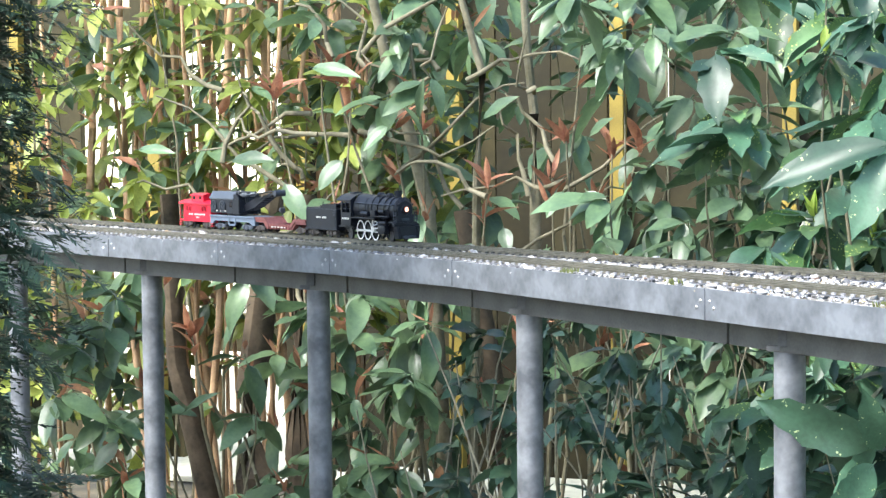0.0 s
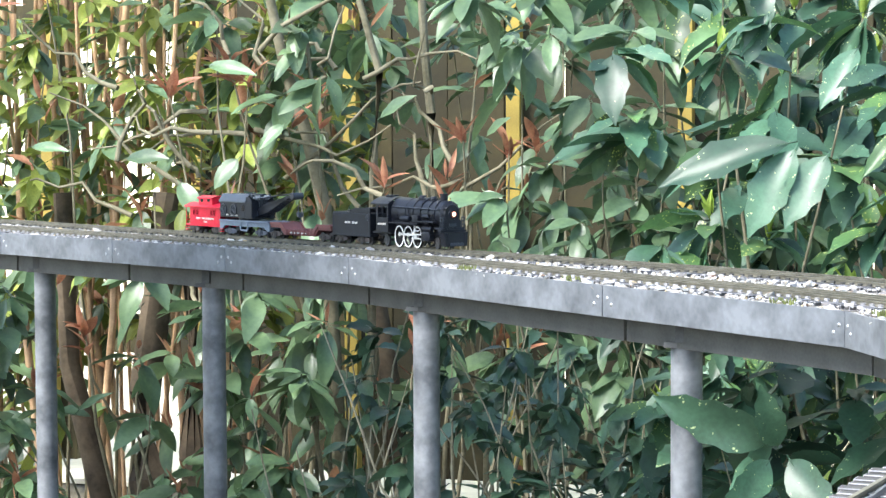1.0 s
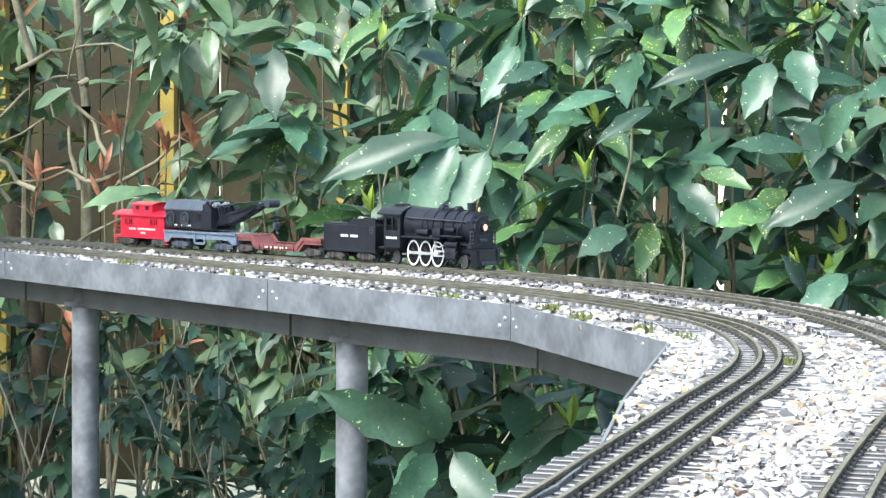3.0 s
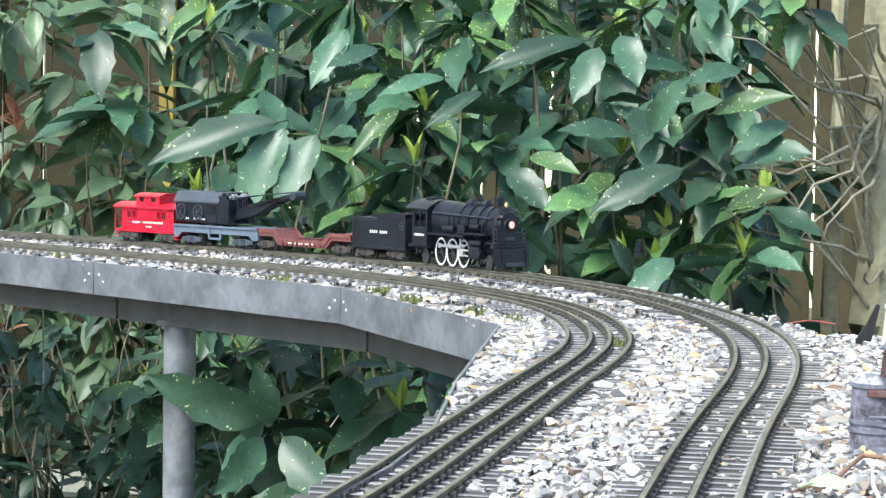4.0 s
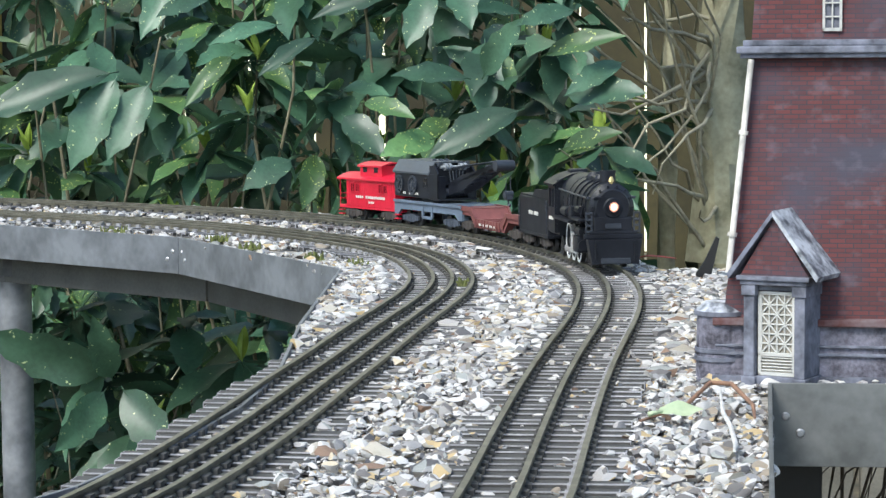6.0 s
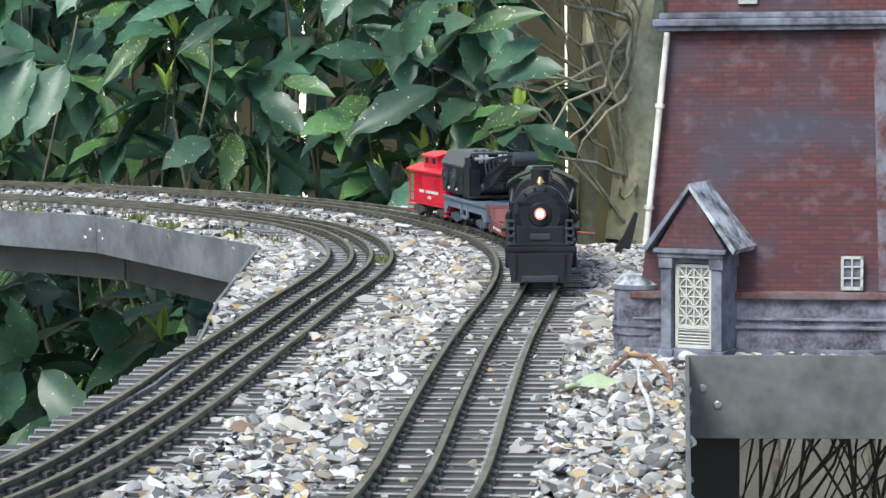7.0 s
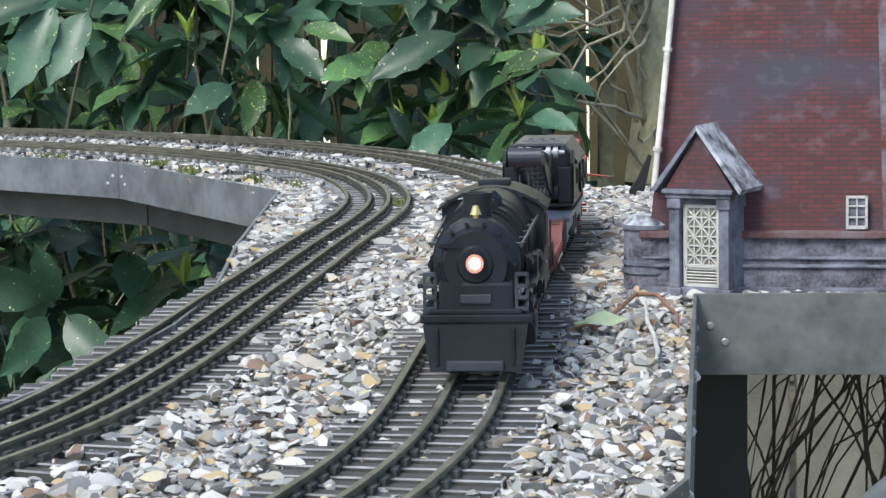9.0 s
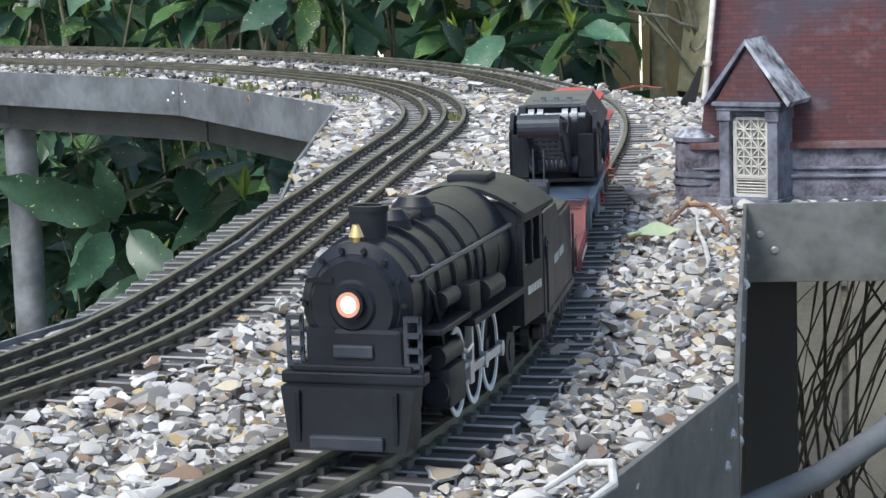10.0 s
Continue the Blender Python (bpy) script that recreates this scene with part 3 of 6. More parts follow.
    bm = bmesh.new()
    box(bm, 71.6, 73.6, -8, 8, 3.2, 6.0, 0.5)
    part("foot_plate", bm, LOCO_GREY, pilot, "worn grey coupling plate")
    bm = bmesh.new()
    box(bm, 66, 66.6, -9, 9, 14.0, 14.8, 0.2)
    part("lift_bar", bm, LOCO_GREY, pilot)
    bm = bmesh.new()
    box(bm, 60, 63.5, -10.5, 10.5, 17.6, 26, 1.0)
    part("saddle", bm, LOCO, root)
    bm = bmesh.new()
    box(bm, 63.5, 64.5, -4.4, 4.4, 20.2, 22.8, 0.5)
    part("number_plate", bm, LOCO_GREY, root, "blank worn number plate")
    for s in (-1, 1):
        bm = bmesh.new()
        for yy in (s * 11.4, s * 14.4):
            box(bm, 62.5, 63.4, yy - 0.45, yy + 0.45, 17.6, 28.5)
        for z in (18.4, 21.4, 24.4, 27.6):
            box(bm, 62.4, 64.4, s * 12.9 - 1.6, s * 12.9 + 1.6, z, z + 1.0)
        part("step_ladder", bm, LOCO_GREY, root, "blue-grey worn steps")
    coupler(root, -80, -1)
    # wheels
    for x, r in ((48, 5.2), (-58, 5.6)):
        wheelset(root, x, r, name="carrying_wheelset")
    drivers = [wheelset(root, x, 9.7, WHITE_RIM, "driving_wheelset", spokes=True) for x in (-31, -12, 7)]
    rods = []
    for s in (-1, 1):
        bm = bmesh.new()
        box(bm, -33, 9, s * 11.3 - 0.5, s * 11.3 + 0.5, -1.0, 1.0, 0.2)
        for x in (-31, -12, 7):
            rod(bm, (x, s * 10.6, 0), (x, s * 12.2, 0), 1.8, n=12)
        side = part("coupling_rod", bm, STEEL_ROD, root, "bright metal coupling rod", m=at(0, 0, 9.7))
        rods.append(side)
    bars(root, -66, -48, -16.0, 19.5, 1.8, 5, MARK)
    bars(root, -66, -48, 16.0, 19.5, 1.8, 5, MARK)
    return root, drivers, rods


def tender():
    root = thing("coal_tender", "matt black model coal tender coupled behind the locomotive", "tender")
    bm = bmesh.new()
    box(bm, -43, 41, -14.5, 14.5, 10, 34, 1.0)
    box(bm, -43, -4, -13.6, 13.6, 34, 35.2, 0.4)
    body = part("body", bm, LOCO, root)
    bm = bmesh.new()
    for s in (-1, 1):
        prism(bm, [(-6, 34), (41, 34), (41, 40.5), (4, 39.5)], s * 14.0 - 0.5, s * 14.0 + 0.5)
    prism(bm, [(-6.5, 34), (-5.5, 34), (4.5, 39.4), (3.5, 39.4)], -13.4, 13.4)
    part("bunker", bm, LOCO, body)
    bm = bmesh.new()
    r = random.Random(8)
    for k in range(80):
        x, y = r.uniform(2, 38), r.uniform(-12.5, 12.5)
        q = r.uniform(1.2, 2.6)
        mat = Matrix.Translation((x, y, 35.5 + 0.09 * x + r.uniform(0, 1.2))) @ Matrix.Rotation(r.uniform(0, 3), 4, (1, r.random(), r.random()))
        bmesh.ops.create_icosphere(bm, subdivisions=1, radius=q, matrix=mat)
    part("coal", bm, LOCO, root, "heap of glossy black coal")
    bm = bmesh.new()
    box(bm, -44, 42, -15, 15, 9, 11, 0.3)
    box(bm, -40, 40, -5, 5, 7.6, 9, 0.3)
    part("frame", bm, LOCO, root)
    for s in (-1, 1):
        bars(root, -14, 14, s * 14.7, 22.5, 2.4, 9, MARK, rng=random.Random(6))
        bm = bmesh.new()
        ring(bm, (35, s * 14.75, 30), (0, 1, 0), 3.4, 0.9, 0.4, 20)
        box(bm, 32.5, 37.5, s * 14.75 - 0.15, s * 14.75 + 0.15, 29.4, 30.6)
        part("emblem", bm, LOCO_GREY, root, "faded oval emblem")
        bm = bmesh.new()
        for x in (-41, 39):
            rod(bm, (x, s * 15.2, 12), (x, s * 15.2, 31), 0.35, n=6)
        part("grab_iron", bm, LOCO_GREY, root)
    bm = bmesh.new()
    rod(bm, (-40, 8, 35), (-40, 8, 41), 0.5, n=6)
    rod(bm, (-24, 0, 35), (-24, 0, 37), 4, n=18)
    part("water_hatch", bm, LOCO, root)
    bogie(root, -25)
    bogie(root, 24)
    coupler(root, -43, -1)
    return root


def flat_car():
    root = thing("flat_car", "brown-red depressed-centre model flat wagon, empty and worn", "wagon")
    bm = bmesh.new()
    ol = [(-72, 13), (-72, 18), (-42, 18), (-33, 10.5), (33, 10.5), (42, 18), (72, 18), (72, 13), (44, 13), (35, 5.5), (-35, 5.5), (-44, 13)]
    prism(bm, ol, -13.5, 13.5)
    body = part("body", bm, BROWN, root)
    bm = bmesh.new()
    for s in (-1, 1):
        prism(bm, [(-72, 16), (-72, 19.4), (-41, 19.4), (-31.5, 12), (31.5, 12), (41, 19.4), (72, 19.4), (72, 16), (43, 16), (34, 8), (-34, 8), (-43, 16)], s * 13.9 - 0.6, s * 13.9 + 0.6)
        for k in range(9):
            x = -28 + k * 7
            box(bm, x - 0.5, x + 0.5, s * 14.7 - 0.5, s * 14.7 + 0.5, 5.6, 11.8)
    part("side_sill", bm, BROWN, body)
    bm = bmesh.new()
    for x in (-18, 0, 18):
        box(bm, x - 1.2, x + 1.2, -12, 12, 10.6, 12.2, 0.3)
    for sx in (-1, 1):
        for k in range(4):
            box(bm, sx * (46 + 7 * k) - 3, sx * (46 + 7 * k) + 3, -13, 13, 18.05, 18.6, 0.1)
    part("deck_board", bm, BROWN, body)
    bm = bmesh.new()
    rod(bm, (70, 9, 18), (70, 9, 30), 0.6, n=8)
    ring(bm, (70.2, 9, 28), (1, 0, 0), 3.2, 0.8, 0.6, 14)
    part("brake_wheel", bm, STEEL_ROD, root)
    for s in (-1, 1):
        bars(root, -18, 20, s * 15.4, 7.6, 1.6, 12, MARK, rng=random.Random(9))
    bogie(root, -56, 19)
    bogie(root, 56, 19)
    coupler(root, -72, -1)
    coupler(root, 72, 1)
    return root


def crane_car():
    root = thing("crane_wagon", "model railway crane with black cab and boom on a blue-grey wagon", "wagon")
    bm = bmesh.new()
    box(bm, -59, 59, -14.5, 14.5, 14, 19, 0.6)
    for s in (-1, 1):
        prism(bm, [(-59, 18), (59, 18), (59, 8), (52, 8), (47, 12), (-47, 12), (-52, 8), (-59, 8)], s * 14.2 - 0.9, s * 14.2 + 0.9)
        box(bm, -59, 59, s * 15 - 1.4, s * 15 + 1.4, 17.2, 19.2, 0.3)
        for x in (-8, 8):
            box(bm, x - 1.3, x + 1.3, s * 15 - 0.8, s * 15 + 0.8, 7.5, 16, 0.2)
        box(bm, -8, 8, s * 15 - 0.8, s * 15 + 0.8, 6.4, 8.6, 0.3)
    box(bm, -59.5, -57, -14.5, 14.5, 8, 19, 0.3)
    box(bm, 57, 59.5, -14.5, 14.5, 8, 19, 0.3)
    part("wagon_body", bm, BLUE, root)
    bm = bmesh.new()
    rod(bm, (-12, 0, 19), (-12, 0, 22), 13, n=32)
    part("turntable", bm, LOCO, root)
    bm = bmesh.new()
    outline = [(-16.5, 22), (-16.5, 40), (-11, 47.5), (11, 47.5), (16.5, 40), (16.5, 22)]
    a = [bm.verts.new((-55, y, z)) for y, z in outline]
    b = [bm.verts.new((4, y, z)) for y, z in outline]
    bm.faces.new(a)
    bm.faces.new(b[::-1])
    for i in range(6):
        bm.faces.new((a[i], b[i], b[(i + 1) % 6], a[(i + 1) % 6]))
    for s in (-1, 1):
        box(bm, 4, 20, s * 15.7 - 0.7, s * 15.7 + 0.7, 22, 40, 0.2)
    box(bm, 4, 22, -16, 16, 21, 22.4, 0.2)
    bmesh.ops.recalc_face_normals(bm, faces=bm.faces[:])
    cab = part("cab", bm, LOCO, root)
    bm = bmesh.new()
    outline = [(-17.4, 39.4), (-11.4, 48), (11.4, 48), (17.4, 39.4), (17.4, 40.8), (11.8, 49.2), (-11.8, 49.2), (-17.4, 40.8)]
    a = [bm.verts.new((-57, y, z)) for y, z in outline]
    b = [bm.verts.new((7, y, z)) for y, z in outline]
    for i in range(8):
        bm.faces.new((a[i], b[i], b[(i + 1) % 8], a[(i + 1) % 8]))
    for k in range(3):
        q = [k, k + 1, 6 - k, 7 - k]
        bm.faces.new([a[i] for i in q])
        bm.faces.new([b[i] for i in q[::-1]])
    bmesh.ops.recalc_face_normals(bm, faces=bm.faces[:])
    part("roof", bm, ROOF, cab, "roof with a blue-grey sheen in its colour")
    for s in (-1, 1):
        for x in (-46, -22):
            bm = bmesh.new()
            ring(bm, (x, s * 17.2, 31), (0, 1, 0), 7.2, 1.6, 1.2, 24)
            ring(bm, (x, s * 17.2, 31), (0, 1, 0), 4.0, 0.9, 1.0, 18)
            rod(bm, (x, s * 16.5, 31), (x, s * 18.4, 31), 1.7, n=12)
            for k in range(6):
                t = math.pi * k / 3
                rod(bm, (x, s * 17.2, 31), (x + 6 * math.cos(t), s * 17.2, 31 + 6 * math.sin(t)), 0.5, n=5)
            part("winch_gear", bm, LOCO_GREY, cab, "worn grey winch gear wheel")
        bm = bmesh.new()
        box(bm, -4, 2.5, s * 16.6 - 0.2, s * 16.6 + 0.2, 30, 37, 0.1)
        part("window", bm, GLASS_DARK, cab)
        bars(cab, -40, -12, s * 16.7, 24.0, 1.6, 10, MARK, rng=random.Random(2))
    # boom: two plate girders with bracing, from the cab's front out over the next wagon
    boom = new("boom")
    boom.parent = root
    boom.matrix_basis = at(6, 0, 26, 0, -10, 0)
    bm = bmesh.new()
    for s in (-1, 1):
        prism(bm, [(0, -4), (40, -2.5), (92, 9.0), (97, 8.0), (97, 5.5), (60, 8.0), (36, 8.0), (0, 2.5)], s * 6.4 - 0.6, s * 6.4 + 0.6)
    for k in range(8):
        x = 8 + 11 * k
        box(bm, x, x + 2.2, -6, 6, -0.5 + k * 0.9, 0.6 + k * 0.9)
    part("girder", bm, LOCO, boom)
    bm = bmesh.new()
    rod(bm, (94, -7.2, 7), (94, 7.2, 7), 4.0, n=18)
    rod(bm, (80, -7.0, 7), (80, 7.0, 7), 2.6, n=14)
    part("sheave", bm, LOCO_GREY, boom)
    for y in (-4.5, -1.5, 1.5, 4.5):
        bm = bmesh.new()
        tube(bm, [(-14, y, 17.5), (40, y * 0.9, 15), (92, y * 0.7, 10.5)], 0.45, 5)
        part("cable", bm, LOCO_GREY, boom)
    bm = bmesh.new()
    for y in (-8, 8):
        tube(bm, [(-2, y, 2), (-8, y, 12), (-10, y, 21.5)], 0.9, 6)
    box(bm, -12, -8, -9, 9, 21, 23.4, 0.4)
    rod(bm, (-10, -9, 24), (-10, 9, 24), 1.6, n=12)
    for y in (-5, 0, 5):
        rod(bm, (-10, y - 1, 24), (-10, y + 1, 24), 2.8, n=14)
    part("gantry", bm, LOCO_GREY, boom, "worn grey pulley gantry")
    bm = bmesh.new()
    for y in (-1.8, 1.8):
        rod(bm, (104, y, 42), (104, y, 30), 0.35, n=5)
    box(bm, 101.6, 106.4, -2.6, 2.6, 25, 31, 0.8)
    rod(bm, (104, -3.2, 29), (104, 3.2, 29), 2.6, n=14)
    tube(bm, [(104, 0, 25), (104.4, 0, 22), (106.2, 0, 20.6), (107.6, 0, 22)], 0.7, 6)
    part("hook_block", bm, LOCO_GREY, root, "worn grey hook block")
    # winch and pulleys in the open front of the cab
    for s in (-1, 1):
        bm = bmesh.new()
        prism(bm, [(6, 22.5), (20, 22.5), (20, 41), (14, 46.5), (6, 46.5)], s * 15.4 - 0.7, s * 15.4 + 0.7)
        box(bm, 19, 20.4, s * 12.2 - 3.0, s * 12.2 + 3.0, 22.5, 39, 0.4)
        part("front_panel", bm, LOCO, cab)
        bm = bmesh.new()
        box(bm, 12, 16, s * 11.5 - 1.4, s * 11.5 + 1.4, 46, 49.4, 0.4)
        part("bracket", bm, LOCO_GREY, cab)
    bm = bmesh.new()
    rod(bm, (17, -12, 45.6), (17, 12, 45.6), 1.1, n=10)
    part("pulley_axle", bm, PULLEY, cab)
    for y in (-8, -4.6, 4.6, 8):
        bm = bmesh.new()
        rod(bm, (17, y - 1.1, 45.6), (17, y + 1.1, 45.6), 2.7, n=16)
        part("pulley", bm, PULLEY, cab, "pale grey pulley")
    for y in (-6, -3, 0, 3, 6):
        bm = bmesh.new()
        tube(bm, [(18.5, y, 45), (19.5, y * 0.8, 36), (20.5, y * 0.5, 26)], 0.5, 5)
        part("rope", bm, LOCO_GREY, cab)
    bm = bmesh.new()
    rod(bm, (17, -9, 27), (17, 9, 27), 3.4, n=18)
    part("drum", bm, LOCO_GREY, cab, "worn grey winch drum")
    bm = bmesh.new()
    box(bm, 5, 7, -14, 14, 23, 45, 0.3)
    part("bulkhead", bm, LOCO, cab)
    bogie(root, -36, 20, mat=BLUE_DARK)
    bogie(root, 36, 20, mat=BLUE_DARK)
    coupler(root, -59, -1)
    coupler(root, 59, 1)
    return root


# The crane cab roof's sheen is put into this blue-grey colour.
ROOF = material("blue_grey_sheen", (0.055, 0.065, 0.08), 0.4, vary=0.2, scale=60)
PULLEY = material("pale_grey_metal", (0.30, 0.31, 0.32), 0.45, 0.4, vary=0.2)
BLUE_DARK = material("dark_blue_grey", (0.05, 0.06, 0.08), 0.6, vary=0.2)


def caboose():
    root = thing("caboose", "bright red plastic model caboose at the end of the train", "wagon")
    bm = bmesh.new()
    box(bm, -38, 38, -13.5, 13.5, 10, 33, 0.5)
    for s in (-1, 1):
        for k in range(25):
            x = -36 + 3 * k
            box(bm, x - 0.15, x + 0.15, s * 13.55 - 0.15, s * 13.55 + 0.15, 11, 32)
    box(bm, -49, 49, -13.5, 13.5, 9, 11.4, 0.4)
    body = part("body", bm, RED, root)
    bm = bmesh.new()
    round_roof(bm, -50, 50, 15.4, 32.6, 4.2, 1.3)
    part("roof", bm, RED, body, smooth=True)
    bm = bmesh.new()
    box(bm, -19, 15, -11.5, 11.5, 34, 43.2, 0.5)
    cup = part("cupola", bm, RED, root)
    bm = bmesh.new()
    round_roof(bm, -21, 17, 13, 43, 2.6, 1.2)
    part("cupola_roof", bm, RED, cup, smooth=True)
    bm = bmesh.new()
    box(bm, -32, -28, 4, 8, 35, 41, 0.4)
    part("stove_pipe", bm, RED, root)
    for s in (-1, 1):
        for x in (-27, -19.5, 16.5, 24):
            bm = bmesh.new()
            box(bm, x - 2.4, x + 2.4, s * 13.6 - 0.1, s * 13.6 + 0.1, 22.4, 28.6)
            win = part("window", bm, GLASS_DARK, body, "dark window opening")
            bm = bmesh.new()
            for a, b, c, d in ((-3.1, 3.1, 28.4, 29.3), (-3.1, 3.1, 21.8, 22.6), (-3.1, -2.3, 21.8, 29.3), (2.3, 3.1, 21.8, 29.3), (-0.25, 0.25, 22.4, 28.6)):
                box(bm, x + a, x + b, s * 14.0 - 0.3, s * 14.0 + 0.3, c, d)
            part("window_frame", bm, RED, win)
        for x in (-11, 6):
            bm = bmesh.new()
            box(bm, x - 3, x + 3, s * 11.6 - 0.1, s * 11.6 + 0.1, 37.6, 41.6)
            part("cupola_window", bm, GLASS_DARK, cup)
        bars(body, -22, 24, s * 13.95, 17.4, 2.0, 15, MARK, rng=random.Random(12))
        bars(body, -5, 7, s * 13.95, 13.6, 1.8, 4, MARK, rng=random.Random(1))
    for sx in (-1, 1):
        bm = bmesh.new()
        for y in (-13, -5, 5, 13):
            rod(bm, (sx * 48.4, y, 11), (sx * 48.4, y, 33), 0.5, n=6)
        for z in (16, 20):
            rod(bm, (sx * 48.4, -13, z), (sx * 48.4, 13, z), 0.45, n=6)
        for z in (4, 7):
            for s in (-1, 1):
                box(bm, sx * 44 - 3, sx * 44 + 3, s * 14 - 1.4, s * 14 + 1.4, z, z + 0.9)
        part("end_railing", bm, RED, root)
        bm = bmesh.new()
        rod(bm, (sx * 49, 9, 11), (sx * 49, 9, 23), 0.5, n=6)
        ring(bm, (sx * 49.4, 9, 22), (1, 0, 0), 3, 0.7, 0.6, 14)
        part("brake_wheel", bm, TRUCK, root)
        coupler(root, sx * 48, sx)
    bogie(root, -28, 18)
    bogie(root, 28, 18)
    return root


loco, loco_drivers, loco_rods = locomotive()
TRAIN = [(loco, 62, 18, 52), (tender(), 168, 20, 21), (flat_car(), 268, 46, 46), (crane_car(), 378, 32, 32), (caboose(), 468, 25, 25)]
for (ob, _, _, _), k in zip(TRAIN, (1, 0.82, 0.85, 0.91, 0.90)):
    ob.scale = (k, 1.04, 1.03) if k < 1 else (0.82, 1.16, 1.23)
FRONT = [(0.0, 2818), (1.0, 2546), (2.0, 2296), (3.5, 1889), (4.5, 1640), (5.0, 1507), (5.5, 1374), (7.0, 1008), (7.5, 902), (8.0, 794), (8.5, 684), (9.0, 569), (9.5, 448), (10.0, 335)]


def front_at(t):
    """Arc length of the locomotive's front along the line, softened between the known times."""
    ts, ss = [a for a, _ in FRONT], [b for _, b in FRONT]
    w = [math.exp(-0.5 * (k / 4) ** 2) for k in range(-9, 10)]
    out = 0.0
    for k, c in zip(range(-9, 10), w):
        u = t + k * 0.05
        if u < ts[0]:
            v = ss[0] + (u - ts[0]) * (ss[1] - ss[0]) / (ts[1] - ts[0])
        elif u > ts[-1]:
            v = ss[-1] + (u - ts[-1]) * (ss[-1] - ss[-2]) / (ts[-1] - ts[-2])
        else:
            v = float(np.interp(u, ts, ss))
        out += c * v
    return out / sum(w)


def vehicle_pose(t, back, f, r):
    s = front_at(t) + back
    a, b = on_run(s - f), on_run(s + r)
    d = a - b
    mid = b + d * (r / (f + r))
    return at(mid.x, mid.y, 2.1, 0, 0, math.degrees(math.atan2(d.y, d.x)))


# ---- the model tower on its platform ----
def brick_material():
    ma = bpy.data.materials.new("tiny_red_brickwork")
    ma.use_nodes = True
    nt, nd = ma.node_tree, ma.node_tree.nodes
    bs = nd["Principled BSDF"]
    bs.inputs["Roughness"].default_value = 0.8
    co, mp, bt = nd.new("ShaderNodeTexCoord"), nd.new("ShaderNodeMapping"), nd.new("ShaderNodeTexBrick")
    mp.inputs["Rotation"].default_value = (radians(90), 0, 0)
    nt.links.new(co.outputs["Object"], mp.inputs["Vector"])
    nt.links.new(mp.outputs["Vector"], bt.inputs["Vector"])
    bt.inputs["Scale"].default_value = 1.0
    bt.inputs["Brick Width"].default_value, bt.inputs["Row Height"].default_value, bt.inputs["Mortar Size"].default_value = 0.0086, 0.0026, 0.00034
    bt.inputs["Color1"].default_value, bt.inputs["Color2"].default_value, bt.inputs["Mortar"].default_value = (0.088, 0.029, 0.030, 1), (0.135, 0.036, 0.035, 1), (0.050, 0.034, 0.042, 1)
    no, st = nd.new("ShaderNodeTexNoise"), nd.new("ShaderNodeTexNoise")
    no.inputs["Scale"].default_value, no.inputs["Detail"].default_value = 26, 10
    st.inputs["Scale"].default_value, st.inputs["Detail"].default_value = 150, 12
    mp2 = nd.new("ShaderNodeMapping")
    mp2.inputs["Scale"].default_value = (0.55, 0.55, 0.8)
    nt.links.new(co.outputs["Object"], mp2.inputs["Vector"])
    nt.links.new(mp2.outputs["Vector"], no.inputs["Vector"])
    nt.links.new(mp2.outputs["Vector"], st.inputs["Vector"])
    r1, r2 = nd.new("ShaderNodeValToRGB"), nd.new("ShaderNodeValToRGB")
    r1.color_ramp.elements[0].position, r1.color_ramp.elements[1].position = 0.44, 0.66
    r2.color_ramp.elements[0].position, r2.color_ramp.elements[1].position = 0.54, 0.76
    nt.links.new(no.outputs["Fac"], r1.inputs["Fac"])
    nt.links.new(st.outputs["Fac"], r2.inputs["Fac"])
    m1, m2 = nd.new("ShaderNodeMixRGB"), nd.new("ShaderNodeMixRGB")
    m1.inputs[2].default_value, m2.inputs[2].default_value = (0.062, 0.056, 0.078, 1), (0.26, 0.24, 0.28, 1)
    nt.links.new(r1.outputs["Color"], m1.inputs[0])
    nt.links.new(bt.outputs["Color"], m1.inputs[1])
    sc = nd.new("ShaderNodeMath")
    sc.operation, sc.inputs[1].default_value = "MULTIPLY", 0.26
    nt.links.new(r2.outputs["Color"], sc.inputs[0])
    nt.links.new(sc.outputs[0], m2.inputs[0])
    nt.links.new(m1.outputs[0], m2.inputs[1])
    nt.links.new(m2.outputs[0], bs.inputs["Base Color"])
    bp = nd.new("ShaderNodeBump")
    bp.inputs["Strength"].default_value, bp.inputs["Distance"].default_value, bp.invert = 0.7, 0.0003, True
    nt.links.new(bt.outputs["Fac"], bp.inputs["Height"])
    nt.links.new(bp.outputs["Normal"], bs.inputs["Normal"])
    return ma


BRICK = brick_material()
SLATE = material("weathered_grey_stone", (0.075, 0.079, 0.105), 0.8, vary=0.5, scale=80, fine=260, bump=0.5, second=(0.25, 0.26, 0.32), mix=0.6)
LEAD = material("pale_lead_sheet", (0.13, 0.14, 0.17), 0.6, vary=0.45, scale=110, second=(0.55, 0.57, 0.62), mix=0.4)
CREAM = material("cream_plastic", (0.52, 0.51, 0.48), 0.5, vary=0.1, scale=80)
PIPE = material("pale_downpipe", (0.62, 0.58, 0.52), 0.55, vary=0.3, scale=90)
CAP = material("dark_brown_cap", (0.05, 0.035, 0.032), 0.8, vary=0.4, scale=50)


